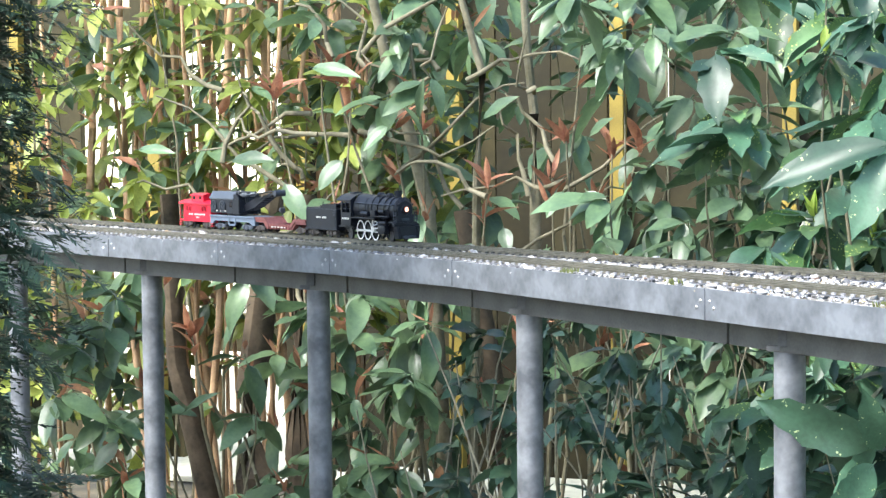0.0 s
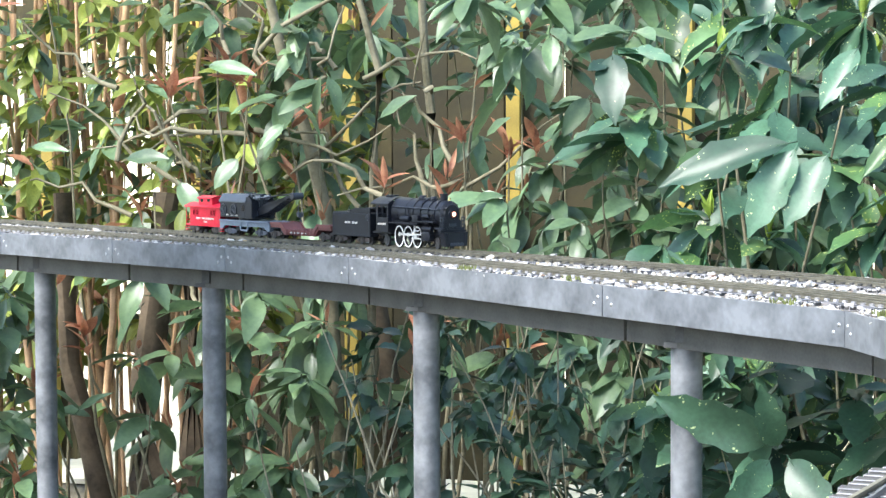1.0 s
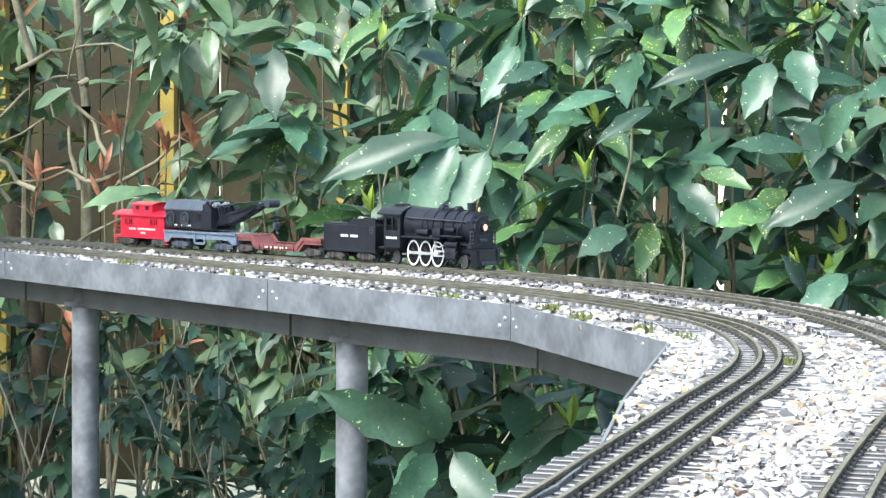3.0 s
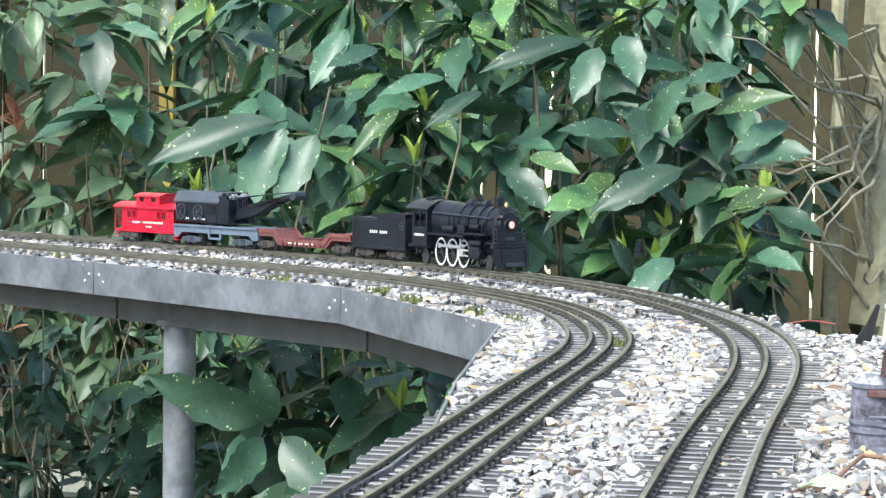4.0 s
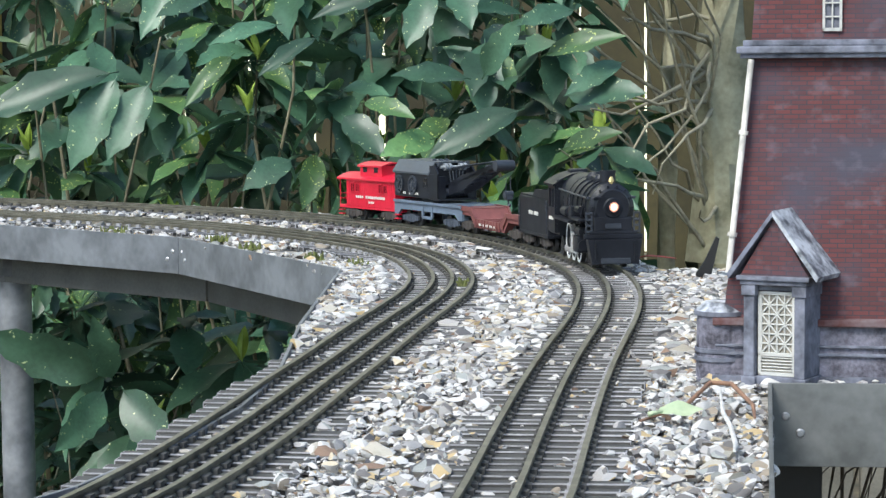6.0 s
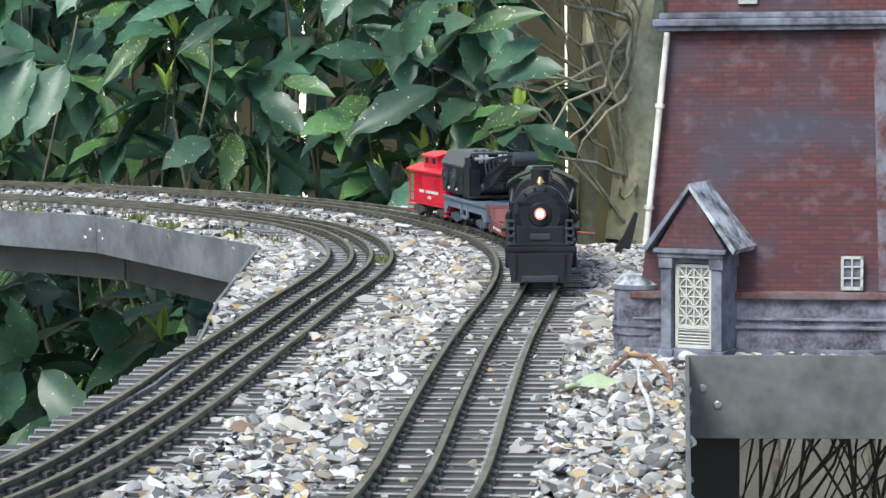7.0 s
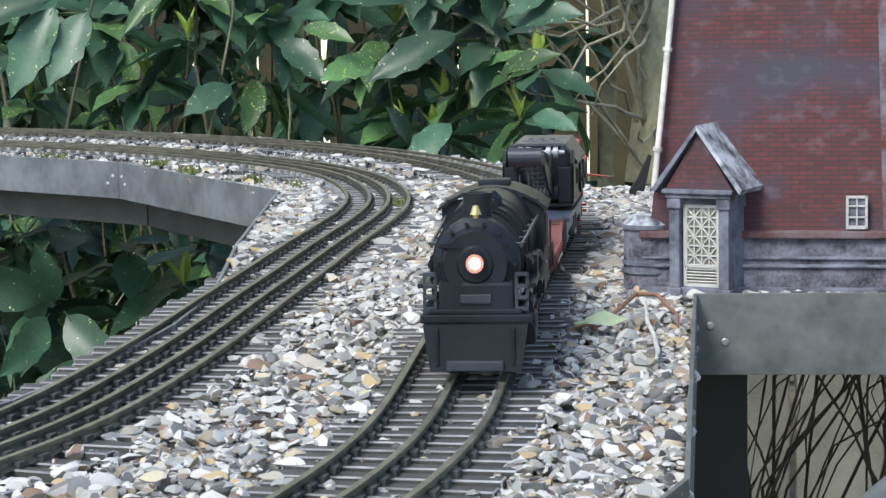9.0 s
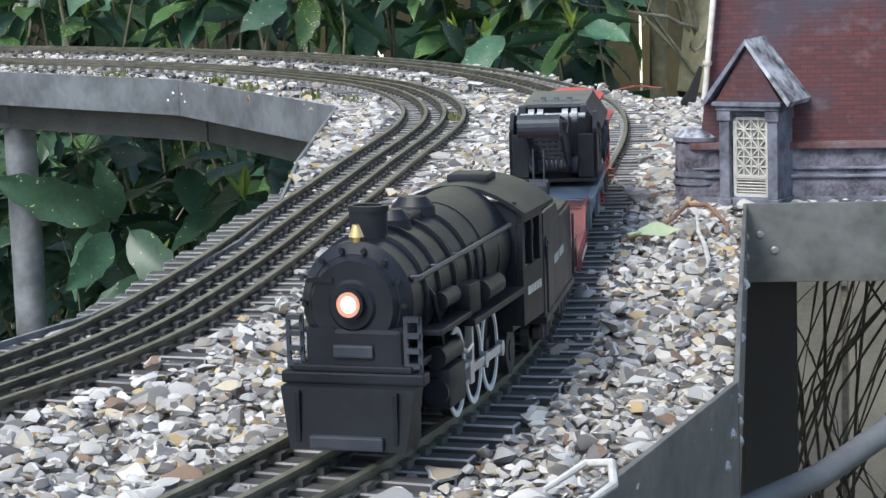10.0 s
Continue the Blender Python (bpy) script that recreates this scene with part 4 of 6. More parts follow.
def taper(bm, x0, x1, y0, y1, z0, z1, dx, dy, bevel=0.0):
    """A block that narrows by dx and dy on each side towards its top."""
    lo = [(x0, y0), (x1, y0), (x1, y1), (x0, y1)]
    hi = [(x0 + dx, y0 + dy), (x1 - dx, y0 + dy), (x1 - dx, y1 - dy), (x0 + dx, y1 - dy)]
    a = [bm.verts.new((x, y, z0)) for x, y in lo]
    b = [bm.verts.new((x, y, z1)) for x, y in hi]
    fs = [bm.faces.new(a[::-1]), bm.faces.new(b)]
    for i in range(4):
        fs.append(bm.faces.new((a[i], a[(i + 1) % 4], b[(i + 1) % 4], b[i])))
    if bevel:
        bmesh.ops.bevel(bm, geom=list({e for f in fs for e in f.edges}), offset=bevel, segments=2, affect="EDGES")


def model_tower():
    x0, y0 = 74, 940
    root = thing("model_tower", "tapered red brick model tower with grey stone base and porch", "model building", m=at(x0, y0 + 12, -4, 0, 0, -9))
    w, dpt = 190, 150
    bm = bmesh.new()
    taper(bm, 2, w - 2, 2, dpt, 26, 137.5, 12, 10)
    wall = part("brick_wall", bm, BRICK, root)
    bm = bmesh.new()
    taper(bm, 0, w, 0, dpt + 2, 0, 27, 0.8, 0.8, 0.5)
    part("plinth", bm, BRICK_GREY, root, "grey weathered stone and brick base")
    for z, o, h in ((0.2, 2.2, 4.0), (12.5, 1.2, 1.4), (16.0, 1.0, 1.2), (25, 2.0, 3.2)):
        bm = bmesh.new()
        box(bm, -o, w + o, -o, dpt + o, z, z + h, 0.6)
        part("moulding", bm, SLATE if z != 25 else REDBAND, root)
    for z, o, h in ((135.5, 3.5, 2.0), (137.5, 5.0, 3.0), (140.5, 2.5, 2.6)):
        bm = bmesh.new()
        box(bm, 12 - o, w - 12 + o, 10 - o, dpt - 8 + o, z, z + h, 0.7)
        part("cornice", bm, SLATE, root, "grey moulded stone cornice")
    bm = bmesh.new()
    taper(bm, 13, w - 13, 11, dpt - 9, 143.1, 168.5, 1.5, 1.5)
    part("upper_wall", bm, BRICK, root)
    bm = bmesh.new()
    for z, o, h in ((166.5, 2.0, 3.0), (169.5, 4.0, 3.0)):
        box(bm, 14 - o, w - 14 + o, 12 - o, dpt - 10 + o, z, z + h, 0.7)
    part("upper_cornice", bm, SLATE, root)
    bm = bmesh.new()
    taper(bm, 8, w - 8, 6, dpt - 4, 172.5, 200, 22, 20, 1.0)
    part("cap", bm, CAP, root, "dark brown cap roof")
    # pale, flaking corner strip up the wall
    bm = bmesh.new()
    lo = [bm.verts.new(p) for p in ((100, 0.8, 28.5), (132, 0.8, 28.5), (132, 4, 28.5), (100, 4, 28.5))]
    hi = [bm.verts.new(p) for p in ((97, 10.6, 135.2), (126, 10.6, 135.2), (126, 14, 135.2), (97, 14, 135.2))]
    bm.faces.new(lo[::-1])
    bm.faces.new(hi)
    for i in range(4):
        bm.faces.new((lo[i], lo[(i + 1) % 4], hi[(i + 1) % 4], hi[i]))
    part("pilaster", bm, FLAKED, root, "red brick strip with flaking pale grey paint")
    # round pier at the corner
    bm = bmesh.new()
    rod(bm, (1, 10, 0), (1, 10, 30), 11, 10.4, 32)
    pier = part("corner_pier", bm, BRICK_GREY, root, "round grey brick corner pier", smooth=True)
    for z, r in ((0.2, 12.0), (9.5, 11.6), (13, 11.4), (28.5, 11.6)):
        bm = bmesh.new()
        rod(bm, (1, 10, z), (1, 10, z + 1.8), r, n=32)
        part("band", bm, SLATE, pier, smooth=True)
    bm = bmesh.new()
    rod(bm, (1, 10, 30.3), (1, 10, 34), 11.0, 7.0, 32)
    part("pier_cap", bm, LEAD, pier, "pale lead-coloured pier top", smooth=True)
    # downpipe
    bm = bmesh.new()
    tube(bm, [(4.4, -0.4, 47), (7.5, 2.2, 78), (10, 5, 104), (13.0, 7.8, 135)], 1.35, 10)
    for x, y, z in ((5.8, 0.8, 62), (10, 5.0, 104)):
        rod(bm, (x, y, z), (x + 0.2, y, z + 1.6), 2.0, n=12)
    part("downpipe", bm, PIPE, root, "pale worn plastic downpipe", smooth=True)
    # porch
    px0, px1, py = 14, 49, -9
    turn = Matrix.Translation(Vector((px0, 0, 0)) * MM) @ pose(0, 0, 0, 0, 0, -18) @ Matrix.Translation(Vector((-px0, 0, 0)) * MM)
    bm = bmesh.new()
    box(bm, px0 + 4.7, px1 - 13.1, py + 3, 2, 40.5, 43, 0.3)
    porch = part("porch", bm, SLATE, root, "grey stone porch with columns", m=turn)
    bm = bmesh.new()
    box(bm, px0 + 4.7, px1 - 13.1, py + 1.0, 2, 0, 5.2, 0.3)
    part("doorstep", bm, SLATE, porch)
    for x in (px0, px1 - 13):
        for na, o, z0, z1 in (("column", 0, 5, 38.5), ("column_base", 0.8, 0, 5), ("capital", 0.8, 38.5, 43)):
            bm = bmesh.new()
            box(bm, x - o, x + 4.6 + o, py - o, 2 + 0.35 * (x - px0), z0, z1, 0.5)
            part(na, bm, SLATE, porch)
    bm = bmesh.new()
    prism(bm, [(px0 - 2, 46), (px1 - 6.4, 46), ((px0 + px1) / 2 - 4.2, 71)], py, 8)
    part("gable", bm, BRICK, porch)
    bm = bmesh.new()
    for z, o in ((43.05, 1.2), (45, 2.4)):
        box(bm, px0 - o, px1 - 8.4 + o, py - o, 8, z, z + 1.9, 0.4)
    part("architrave", bm, SLATE, porch)
    mid = (px0 + px1) / 2 - 4.2
    for s in (-1, 1):
        bm = bmesh.new()
        half = 19.0
        prism(bm, [(mid, 71.4), (mid, 73.8), (mid + s * (half + 1), 47.2), (mid + s * half, 45.2)], py - 2.4, 24)
        part("porch_roof", bm, LEAD if s > 0 else SLATE, porch)
    dx0, dx1, dy = px0 + 5.2, px1 - 13.6, py + 3.6
    bm = bmesh.new()
    box(bm, dx0, dx1, dy + 0.6, dy + 1.4, 5.4, 40)
    part("door_back", bm, CREAM_D, root, m=turn)
    bm = bmesh.new()
    for a, b, c, d in ((dx0, dx0 + 1.4, 5.4, 40.2), (dx1 - 1.4, dx1, 5.4, 40.2), (dx0, dx1, 38.8, 40.2), (dx0, dx1, 5.4, 6.8), (dx0, dx1, 13.5, 14.6)):
        box(bm, a, b, dy - 0.5, dy + 0.5, c, d)
    wd = (dx1 - dx0 - 2.8) / 2
    for i in range(2):
        for j in range(3):
            cx, cz = dx0 + 1.4 + wd * (i + 0.5), 14.6 + 8.05 * (j + 0.5)
            for k in range(4):
                t = math.pi * k / 4
                u, v = math.cos(t) * wd * 0.72, math.sin(t) * 5.6
                u, v = max(-wd / 2, min(wd / 2, u)), max(-4.0, min(4.0, v))
                tube(bm, [(cx - u, dy, cz - v), (cx + u, dy, cz + v)], 0.38, 5)
            tube(bm, [(cx - wd / 2, dy, cz - 4), (cx + wd / 2, dy, cz - 4)], 0.4, 5)
        tube(bm, [(dx0 + 1.4 + wd * i, dy, 14), (dx0 + 1.4 + wd * i, dy, 39)], 0.4, 5)
    for j in range(5):
        tube(bm, [(dx0 + 1.4, dy, 7.6 + j * 1.3), (dx1 - 1.4, dy, 7.6 + j * 1.3)], 0.3, 4)
    part("door_lattice", bm, CREAM, root, "cream lattice door", m=turn)
    for x, z, ww, hh, yy in ((84.5, 29, 9, 14, -0.3), (42, 146.5, 8, 17, 10.4)):
        bm = bmesh.new()
        box(bm, x + 0.6, x + ww - 0.6, yy + 0.5, yy + 1.6, z + 0.6, z + hh - 0.6)
        win = part("window", bm, SLATE, root)
        bm = bmesh.new()
        for a, b, c, d in ((0, 1.1, 0, hh), (ww - 1.1, ww, 0, hh), (0, ww, 0, 1.4), (0, ww, hh - 1.1, hh), (ww / 2 - 0.3, ww / 2 + 0.3, 0, hh), (0, ww, hh / 3, hh / 3 + 0.6), (0, ww, hh * 2 / 3, hh * 2 / 3 + 0.6)):
            box(bm, x + a, x + b, yy - 0.6, yy + 0.5, z + c, z + d)
        part("window_frame", bm, CREAM, win, "cream window frame")
    return root


BRICK_GREY = material("sooty_brick", (0.062, 0.055, 0.072), 0.85, vary=0.5, scale=60, fine=500, bump=0.8, second=(0.26, 0.25, 0.31), mix=0.5)
REDBAND = material("dull_red_band", (0.16, 0.05, 0.045), 0.8, vary=0.4, scale=40, second=(0.20, 0.16, 0.17))
FLAKED = material("flaking_grey_paint", (0.13, 0.045, 0.042), 0.85, vary=0.3, scale=75, fine=420, bump=0.6, second=(0.19, 0.18, 0.22), mix=0.4)
CREAM_D = material("aged_cream", (0.34, 0.31, 0.26), 0.6, vary=0.2)
model_tower()

# ---- small things on the gravel ----
rng_s = random.Random(21)
bm = bmesh.new()
tube(bm, [(36, 826, 1), (44, 836, 2), (54, 845, 4), (66, 888, 6), (74, 885, 6), (79, 850, 3), (78, 832, 1)], [0.5, 0.7, 0.8, 0.9, 0.9, 0.8, 0.5], 8)
tagged(link("twig", bm, BROWNTWIG, smooth=True), "curved reddish-brown twig lying on the gravel", "twig", "twigs on the gravel")
bm = bmesh.new()
tube(bm, [(69, 878, 5), (67, 840, 2), (67, 806, 2), (66, 775, 1), (64, 757, 2)], [0.5, 0.8, 0.9, 0.9, 0.5], 8)
tagged(link("twig", bm, PALETWIG, smooth=True), "pale grey peeled twig lying on the gravel", "twig", "twigs on the gravel")
bm = bmesh.new()
tube(bm, [(60, 1462, 3), (70, 1450, 6), (78, 1456, 5), (88, 1452, 4)], [0.4, 0.6, 0.6, 0.4], 7)
tagged(link("twig", bm, REDTWIG, smooth=True), "dull red twig at the edge of the gravel", "twig", "twigs on the gravel")
bm = bmesh.new()
tube(bm, [(4, 462, 1), (14, 474, 4), (20, 470, 5), (20, 458, 3), (12, 446, 1)], [0.7, 1.0, 1.1, 1.1, 0.7], 8)
tagged(link("wire_hook", bm, PALETWIG, smooth=True), "curled pale root piece lying on the gravel", "root")
bm = bmesh.new()
prism(bm, [(0, 0), (8, 0), (11, 12), (14, 26), (12, 27), (5, 12), (0, 5)], 0, 5)
tagged(link("rubber_clip", bm, BLACK, m=at(96, 1385, -4)), "small black plastic clip standing at the edge of the gravel", "clip")


# ---- leaves ----
def leaf_mesh(name, length, width, mat, fold=0.25, droop=0.2, wave=0.0, tooth=0.0, seed=0, stalk=8):
    """A leaf along y with a folded midrib, a drooping tip and a wavy or toothed margin; base at the origin."""
    r = random.Random(seed)
    n, bm = 9, bmesh.new()
    rows = []
    for i in range(n + 1):
        f = i / n
        w = width / 2 * (math.sin(math.pi * min(1, f ** 0.85)) ** 0.8) if 0 < i < n else 0.4
        y = length * f
        z = -droop * length * f * f
        row = []
        for u in (-1, -0.5, 0, 0.5, 1):
            ww = w * (1 + tooth * (1 if i % 2 else -1) * (f > 0.35)) if abs(u) == 1 else w
            row.append(bm.verts.new((ww * u, stalk + y, z + fold * abs(u) * w + wave * w * math.sin(f * 9 + u * 2 + seed) * abs(u) + 0.03 * width * r.uniform(-1, 1) * abs(u))))
        rows.append(row)
    for a, b in zip(rows, rows[1:]):
        for k in range(4):
            bm.faces.new((a[k], a[k + 1], b[k + 1], b[k]))
    tube(bm, [(0, 0, 0), (0, stalk * 0.5, 0.3), (0, stalk + length * 0.1, 0.1)], [1.1, 0.9, 0.5], 5)
    bm.transform(Matrix.Scale(MM, 4))
    me = bpy.data.meshes.new(name)
    bm.to_mesh(me)
    bm.free()
    me.shade_smooth()
    me.materials.append(mat)
    return me


def leaf_turn(az, el, roll):
    """Turn a leaf to point at azimuth az (degrees from +x), el above level, rolled."""
    return pose(0, 0, 0, 0, 0, az - 90) @ pose(0, 0, 0, el) @ pose(0, 0, 0, 0, roll)


AUC_LEAVES = [leaf_mesh("leaf", ln, w, m, f, d, wv, 0.10, s) for ln, w, m, f, d, wv, s in
              ((125, 52, AUC, 0.28, 0.22, 0.10, 1), (105, 48, AUC, 0.2, 0.35, 0.14, 2), (118, 46, AUC, 0.35, 0.15, 0.08, 3), (92, 42, AUC_B, 0.25, 0.25, 0.12, 4), (108, 48, AUC_B, 0.3, 0.3, 0.10, 5), (84, 38, AUC, 0.2, 0.1, 0.1, 6))]
LAU_LEAVES = [leaf_mesh("leaf", ln, w, LAUREL, f, d, 0.08, 0.0, s) for ln, w, f, d, s in ((78, 34, 0.25, 0.2, 11), (66, 30, 0.3, 0.1, 12), (88, 34, 0.2, 0.3, 13), (58, 27, 0.3, 0.2, 14))]
SMALL_LEAVES = [leaf_mesh("leaf", ln, w, LAUREL_D, 0.25, d, 0.1, 0.12, s, 5) for ln, w, d, s in ((46, 22, 0.2, 21), (38, 18, 0.3, 22), (52, 20, 0.1, 23))]
RED_LEAVES = [leaf_mesh("leaf", ln, w, REDLEAF, 0.35, d, 0.05, 0.0, s, 4) for ln, w, d, s in ((54, 13, 0.0, 31), (44, 10, -0.1, 32), (64, 20, 0.2, 33))]
BUD_LEAVES = [leaf_mesh("bud", ln, w, BUD, 0.6, 0.0, 0.0, 0.0, s, 2) for ln, w, s in ((34, 10, 41), (26, 9, 42))]


def joined(name, items, parent):
    """Many leaves in one mesh."""
    vs, fs, ms, mats, n = [], [], [], [], 0
    for me, m in items:
        co = np.array([v.co[:] for v in me.vertices]) if me.name not in CACHE else CACHE[me.name][0]
        fa = [tuple(p.vertices) for p in me.polygons] if me.name not in CACHE else CACHE[me.name][1]
        CACHE[me.name] = (co, fa)
        mm = np.array(m)
        vs.append(co @ mm[:3, :3].T + mm[:3, 3])
        fs += [tuple(i + n for i in f) for f in fa]
        if me.materials[0] not in mats:
            mats.append(me.materials[0])
        ms += [mats.index(me.materials[0])] * len(fa)
        n += len(co)
    out = bpy.data.meshes.new(name)
    out.from_pydata(np.concatenate(vs).tolist(), [], fs)
    for ma in mats:
        out.materials.append(ma)
    out.polygons.foreach_set("material_index", ms)
    out.shade_smooth()
    return tagged(link_mesh(name, out, parent), kind="stuff")


CACHE = {}


def shrub(name, label, base, tips, leaves, rng, count=(6, 9), spread=(-62, 12), bud=0.0, red=0.0, stem_r=4.0, stem_mat=None, scale=(0.62, 1.05), stem_every=3, side=0, singles=270, red_tips=()):
    """Stems from a foot to the tips, a whorl of leaves at each tip and some along the stem; most leaves lean towards the light."""
    root = thing(name, label, "shrub", m=at(*base))
    b = Vector(base)
    items = []
    for k, tip in enumerate(list(tips) + list(red_tips)):
        t = Vector(tip) - b
        is_red = k >= len(tips)
        foot = Vector((t.x * 0.6 + rng.uniform(-90, 90), t.y * 0.5 + rng.uniform(-60, 60), 0))
        pts = wander(foot, t, 7, 110, rng)
        if k % stem_every == 0 or is_red:
            bm = bmesh.new()
            tube(bm, pts, [stem_r * (1 - 0.75 * i / 7) for i in range(8)], 7)
            part("stem", bm, stem_mat or BARK, root, smooth=True)
        spots = [(t, rng.randint(*count) - 2 * is_red)]
        for j in range(side):
            f = rng.uniform(0.55, 0.97)
            i = int(f * 7)
            spots.append((pts[i].lerp(pts[min(i + 1, 7)], f * 7 - i), rng.randint(3, 4)))
        for c, n in spots:
            for j in range(n):
                az, el, s = 270 + rng.triangular(-165, 165, 0), rng.uniform(*spread), rng.uniform(*scale)
                pool = leaves
                if is_red or (red and rng.random() < red):
                    pool, el, s = RED_LEAVES, rng.uniform(15, 80), 0.95 * s
                m = Matrix.Translation((c + Vector((rng.uniform(-4, 4), rng.uniform(-4, 4), rng.uniform(-9, 9)))) * MM) @ leaf_turn(az, el, rng.uniform(-38, 38)) @ Matrix.Scale(s, 4)
                items.append((pool[rng.randrange(len(pool))], m))
        if bud and rng.random() < bud:
            for j in range(4):
                items.append((BUD_LEAVES[rng.randrange(2)], Matrix.Translation(t * MM) @ leaf_turn(rng.uniform(0, 360), rng.uniform(50, 88), 0)))
    order = sorted(range(len(items)), key=lambda i: items[i][1].translation.y)
    for i in order[:singles]:
        link_mesh("leaf", items[i][0], root, m=items[i][1])
    if len(items) > singles:
        joined("crown", [items[i] for i in order[singles:]], root)
    return root


def scatter(rng, n, xr, yr, zr, gap):
    out = []
    for _ in range(n * 30):
        p = (rng.uniform(*xr), rng.uniform(*yr), rng.uniform(*zr))
        if all((p[0] - q[0]) ** 2 + (p[2] - q[2]) ** 2 + 0.3 * (p[1] - q[1]) ** 2 > gap * gap for q in out):
            out.append(p)
            if len(out) == n:
                break
    return out


rg = random.Random(77)
AUC_LABEL = "spotted laurel bush with large glossy dark green leaves"
SUN_LEAVES = [leaf_mesh("leaf", ln, w, SUN_LEAF, 0.25, d, 0.1, 0.0, sd, 6) for ln, w, d, sd in ((62, 26, 0.2, 51), (50, 21, 0.25, 52), (72, 27, 0.15, 53))]
RED_TIPS = [(-1057, 3100, 110), (-988, 3100, 90), (-946, 3100, 95), (-1083, 3110, 55), (-1286, 3100, 175), (-1395, 3100, 193), (-1431, 3110, 225), (-1525, 3100, 177), (-1179, 3100, 43), (-1674, 3100, -187), (-1578, 3110, -244), (-1340, 3120, 130), (-1120, 3090, -170), (-1010, 3100, 10)]


def place_leaf(bush, foot, tip, width, kind=0, pool=None, up=Vector((0.05, -0.80, 0.60))):
    """One leaf of a bush from its foot to its tip, its upper face towards the light and the open side."""
    me = (pool or AUC_LEAVES)[kind]
    a, b = Vector(foot), Vector(tip)
    d = (b - a).normalized()
    nz = (up - d * up.dot(d)).normalized()
    nx = d.cross(nz)
    ln = max(v.co.y for v in me.vertices) / MM
    wd = 2 * max(v.co.x for v in me.vertices) / MM
    m = Matrix((nx, d, nz)).transposed() @ Matrix.Diagonal((width / wd, (b - a).length / ln, (b - a).length / ln))
    base = bush.matrix_basis.translation / MM
    return link_mesh("leaf", me, bush, m=Matrix.Translation((a - base) * MM) @ m.to_4x4())


def outside(tips, x0, x1, z0, z1):
    """Tips of shoots that leave a gap in the foliage open."""
    return [t for t in tips if not (x0 < t[0] < x1 and z0 < t[2] < z1)]


spotted_bush = shrub("spotted_laurel", AUC_LABEL, (-300, 2600, -650), scatter(rg, 66, (-620, -150), (2420, 2750), (-270, 350), 52), AUC_LEAVES, rg, bud=0.4, scale=(0.5, 0.85))
shrub("spotted_laurel", AUC_LABEL, (0, 2600, -650), scatter(rg, 62, (-220, 120), (2400, 2760), (-270, 350), 46), AUC_LEAVES, rg, bud=0.4, scale=(0.5, 0.85))
shrub("spotted_laurel", AUC_LABEL, (-330, 2950, -650), scatter(rg, 130, (-760, 110), (2780, 3250), (-380, 450), 52), AUC_LEAVES, rg, singles=120, scale=(0.5, 0.95), side=1)
low_bush = shrub("spotted_laurel", AUC_LABEL, (-330, 1790, -650), [(-250, 1920, -125), (-300, 1950, -165), (-390, 1990, -150), (-220, 1900, -200), (-330, 1920, -190), (-200, 1980, -165), (-280, 1990, -215), (-130, 1980, -175), (-360, 1940, -235), (-260, 1900, -245)], AUC_LEAVES[:3], rg, bud=0.7, spread=(-60, 0), stem_r=3, scale=(0.55, 0.85))
shrub("laurel_bush", "cherry laurel bush with plain glossy green leaves", (-800, 3000, -650), scatter(rg, 62, (-960, -520), (2850, 3300), (-310, 440), 66), LAU_LEAVES, rg, side=1)
shrub("laurel_bush", "cherry laurel bush with plain glossy green leaves", (-1450, 3750, -650), scatter(rg, 34, (-1560, -900), (3300, 3700), (230, 520), 70), LAU_LEAVES, rg, side=1, stem_every=6, singles=100)
shoot_bush = shrub("photinia_bush", "tall open shrub with green leaves and red young shoots", (-1250, 3250, -650), outside(scatter(rg, 56, (-1480, -930), (3050, 3450), (-330, 430), 70), -1290, -960, -40, 190), LAU_LEAVES, rg, red=0.10, side=1, stem_every=7, stem_r=5, red_tips=RED_TIPS)
shrub("photinia_bush", "tall open shrub with green leaves and red young shoots", (-1750, 3400, -650), outside(scatter(rg, 90, (-2150, -1380), (3100, 3700), (-330, 500), 62), -1830, -1380, -330, -60), LAU_LEAVES[:2] + SUN_LEAVES, rg, red=0.24, side=2, stem_every=8, stem_r=4)
shrub("laurel_bush", "cherry laurel bush under the deck with plain green leaves", (-1650, 3050, -650), outside(scatter(rg, 60, (-2050, -1230), (2960, 3160), (-420, -60), 52), -1720, -1560, -420, -60), LAU_LEAVES, rg, side=1, stem_every=5, stem_r=3, red=0.12, singles=120)
shrub("privet_bush", "shrub with yellow-green leaves, sunlight put into their pale colour", (-2100, 3700, -650), outside(scatter(rg, 230, (-2600, -1350), (3300, 3750), (-350, 560), 48), -1950, -1300, -360, 20), SUN_LEAVES + LAU_LEAVES[3:], rg, side=2, stem_every=12, spread=(-60, 25))
shrub("holly_bush", "low shrub of small dark leaves and bare twigs", (-760, 2500, -650), scatter(rg, 60, (-980, -480), (2300, 2700), (-330, -70), 48), SMALL_LEAVES, rg, side=2, stem_r=2.4, stem_mat=TWIG, spread=(-55, 25))
shrub("holly_bush", "low shrub of small dark leaves under the deck", (-200, 2150, -650), scatter(rg, 60, (-460, 30), (2000, 2300), (-420, -90), 48), SMALL_LEAVES + AUC_LEAVES[5:], rg, side=1, stem_r=2.4, stem_mat=TWIG, spread=(-55, 25), singles=120)
place_leaf(spotted_bush, (-419, 2300, 119), (-557, 2255, 89), 45)
place_leaf(spotted_bush, (-419, 2300, 116), (-465, 2255, 31), 47)
place_leaf(spotted_bush, (-386, 2300, 109), (-426, 2255, 41), 43)
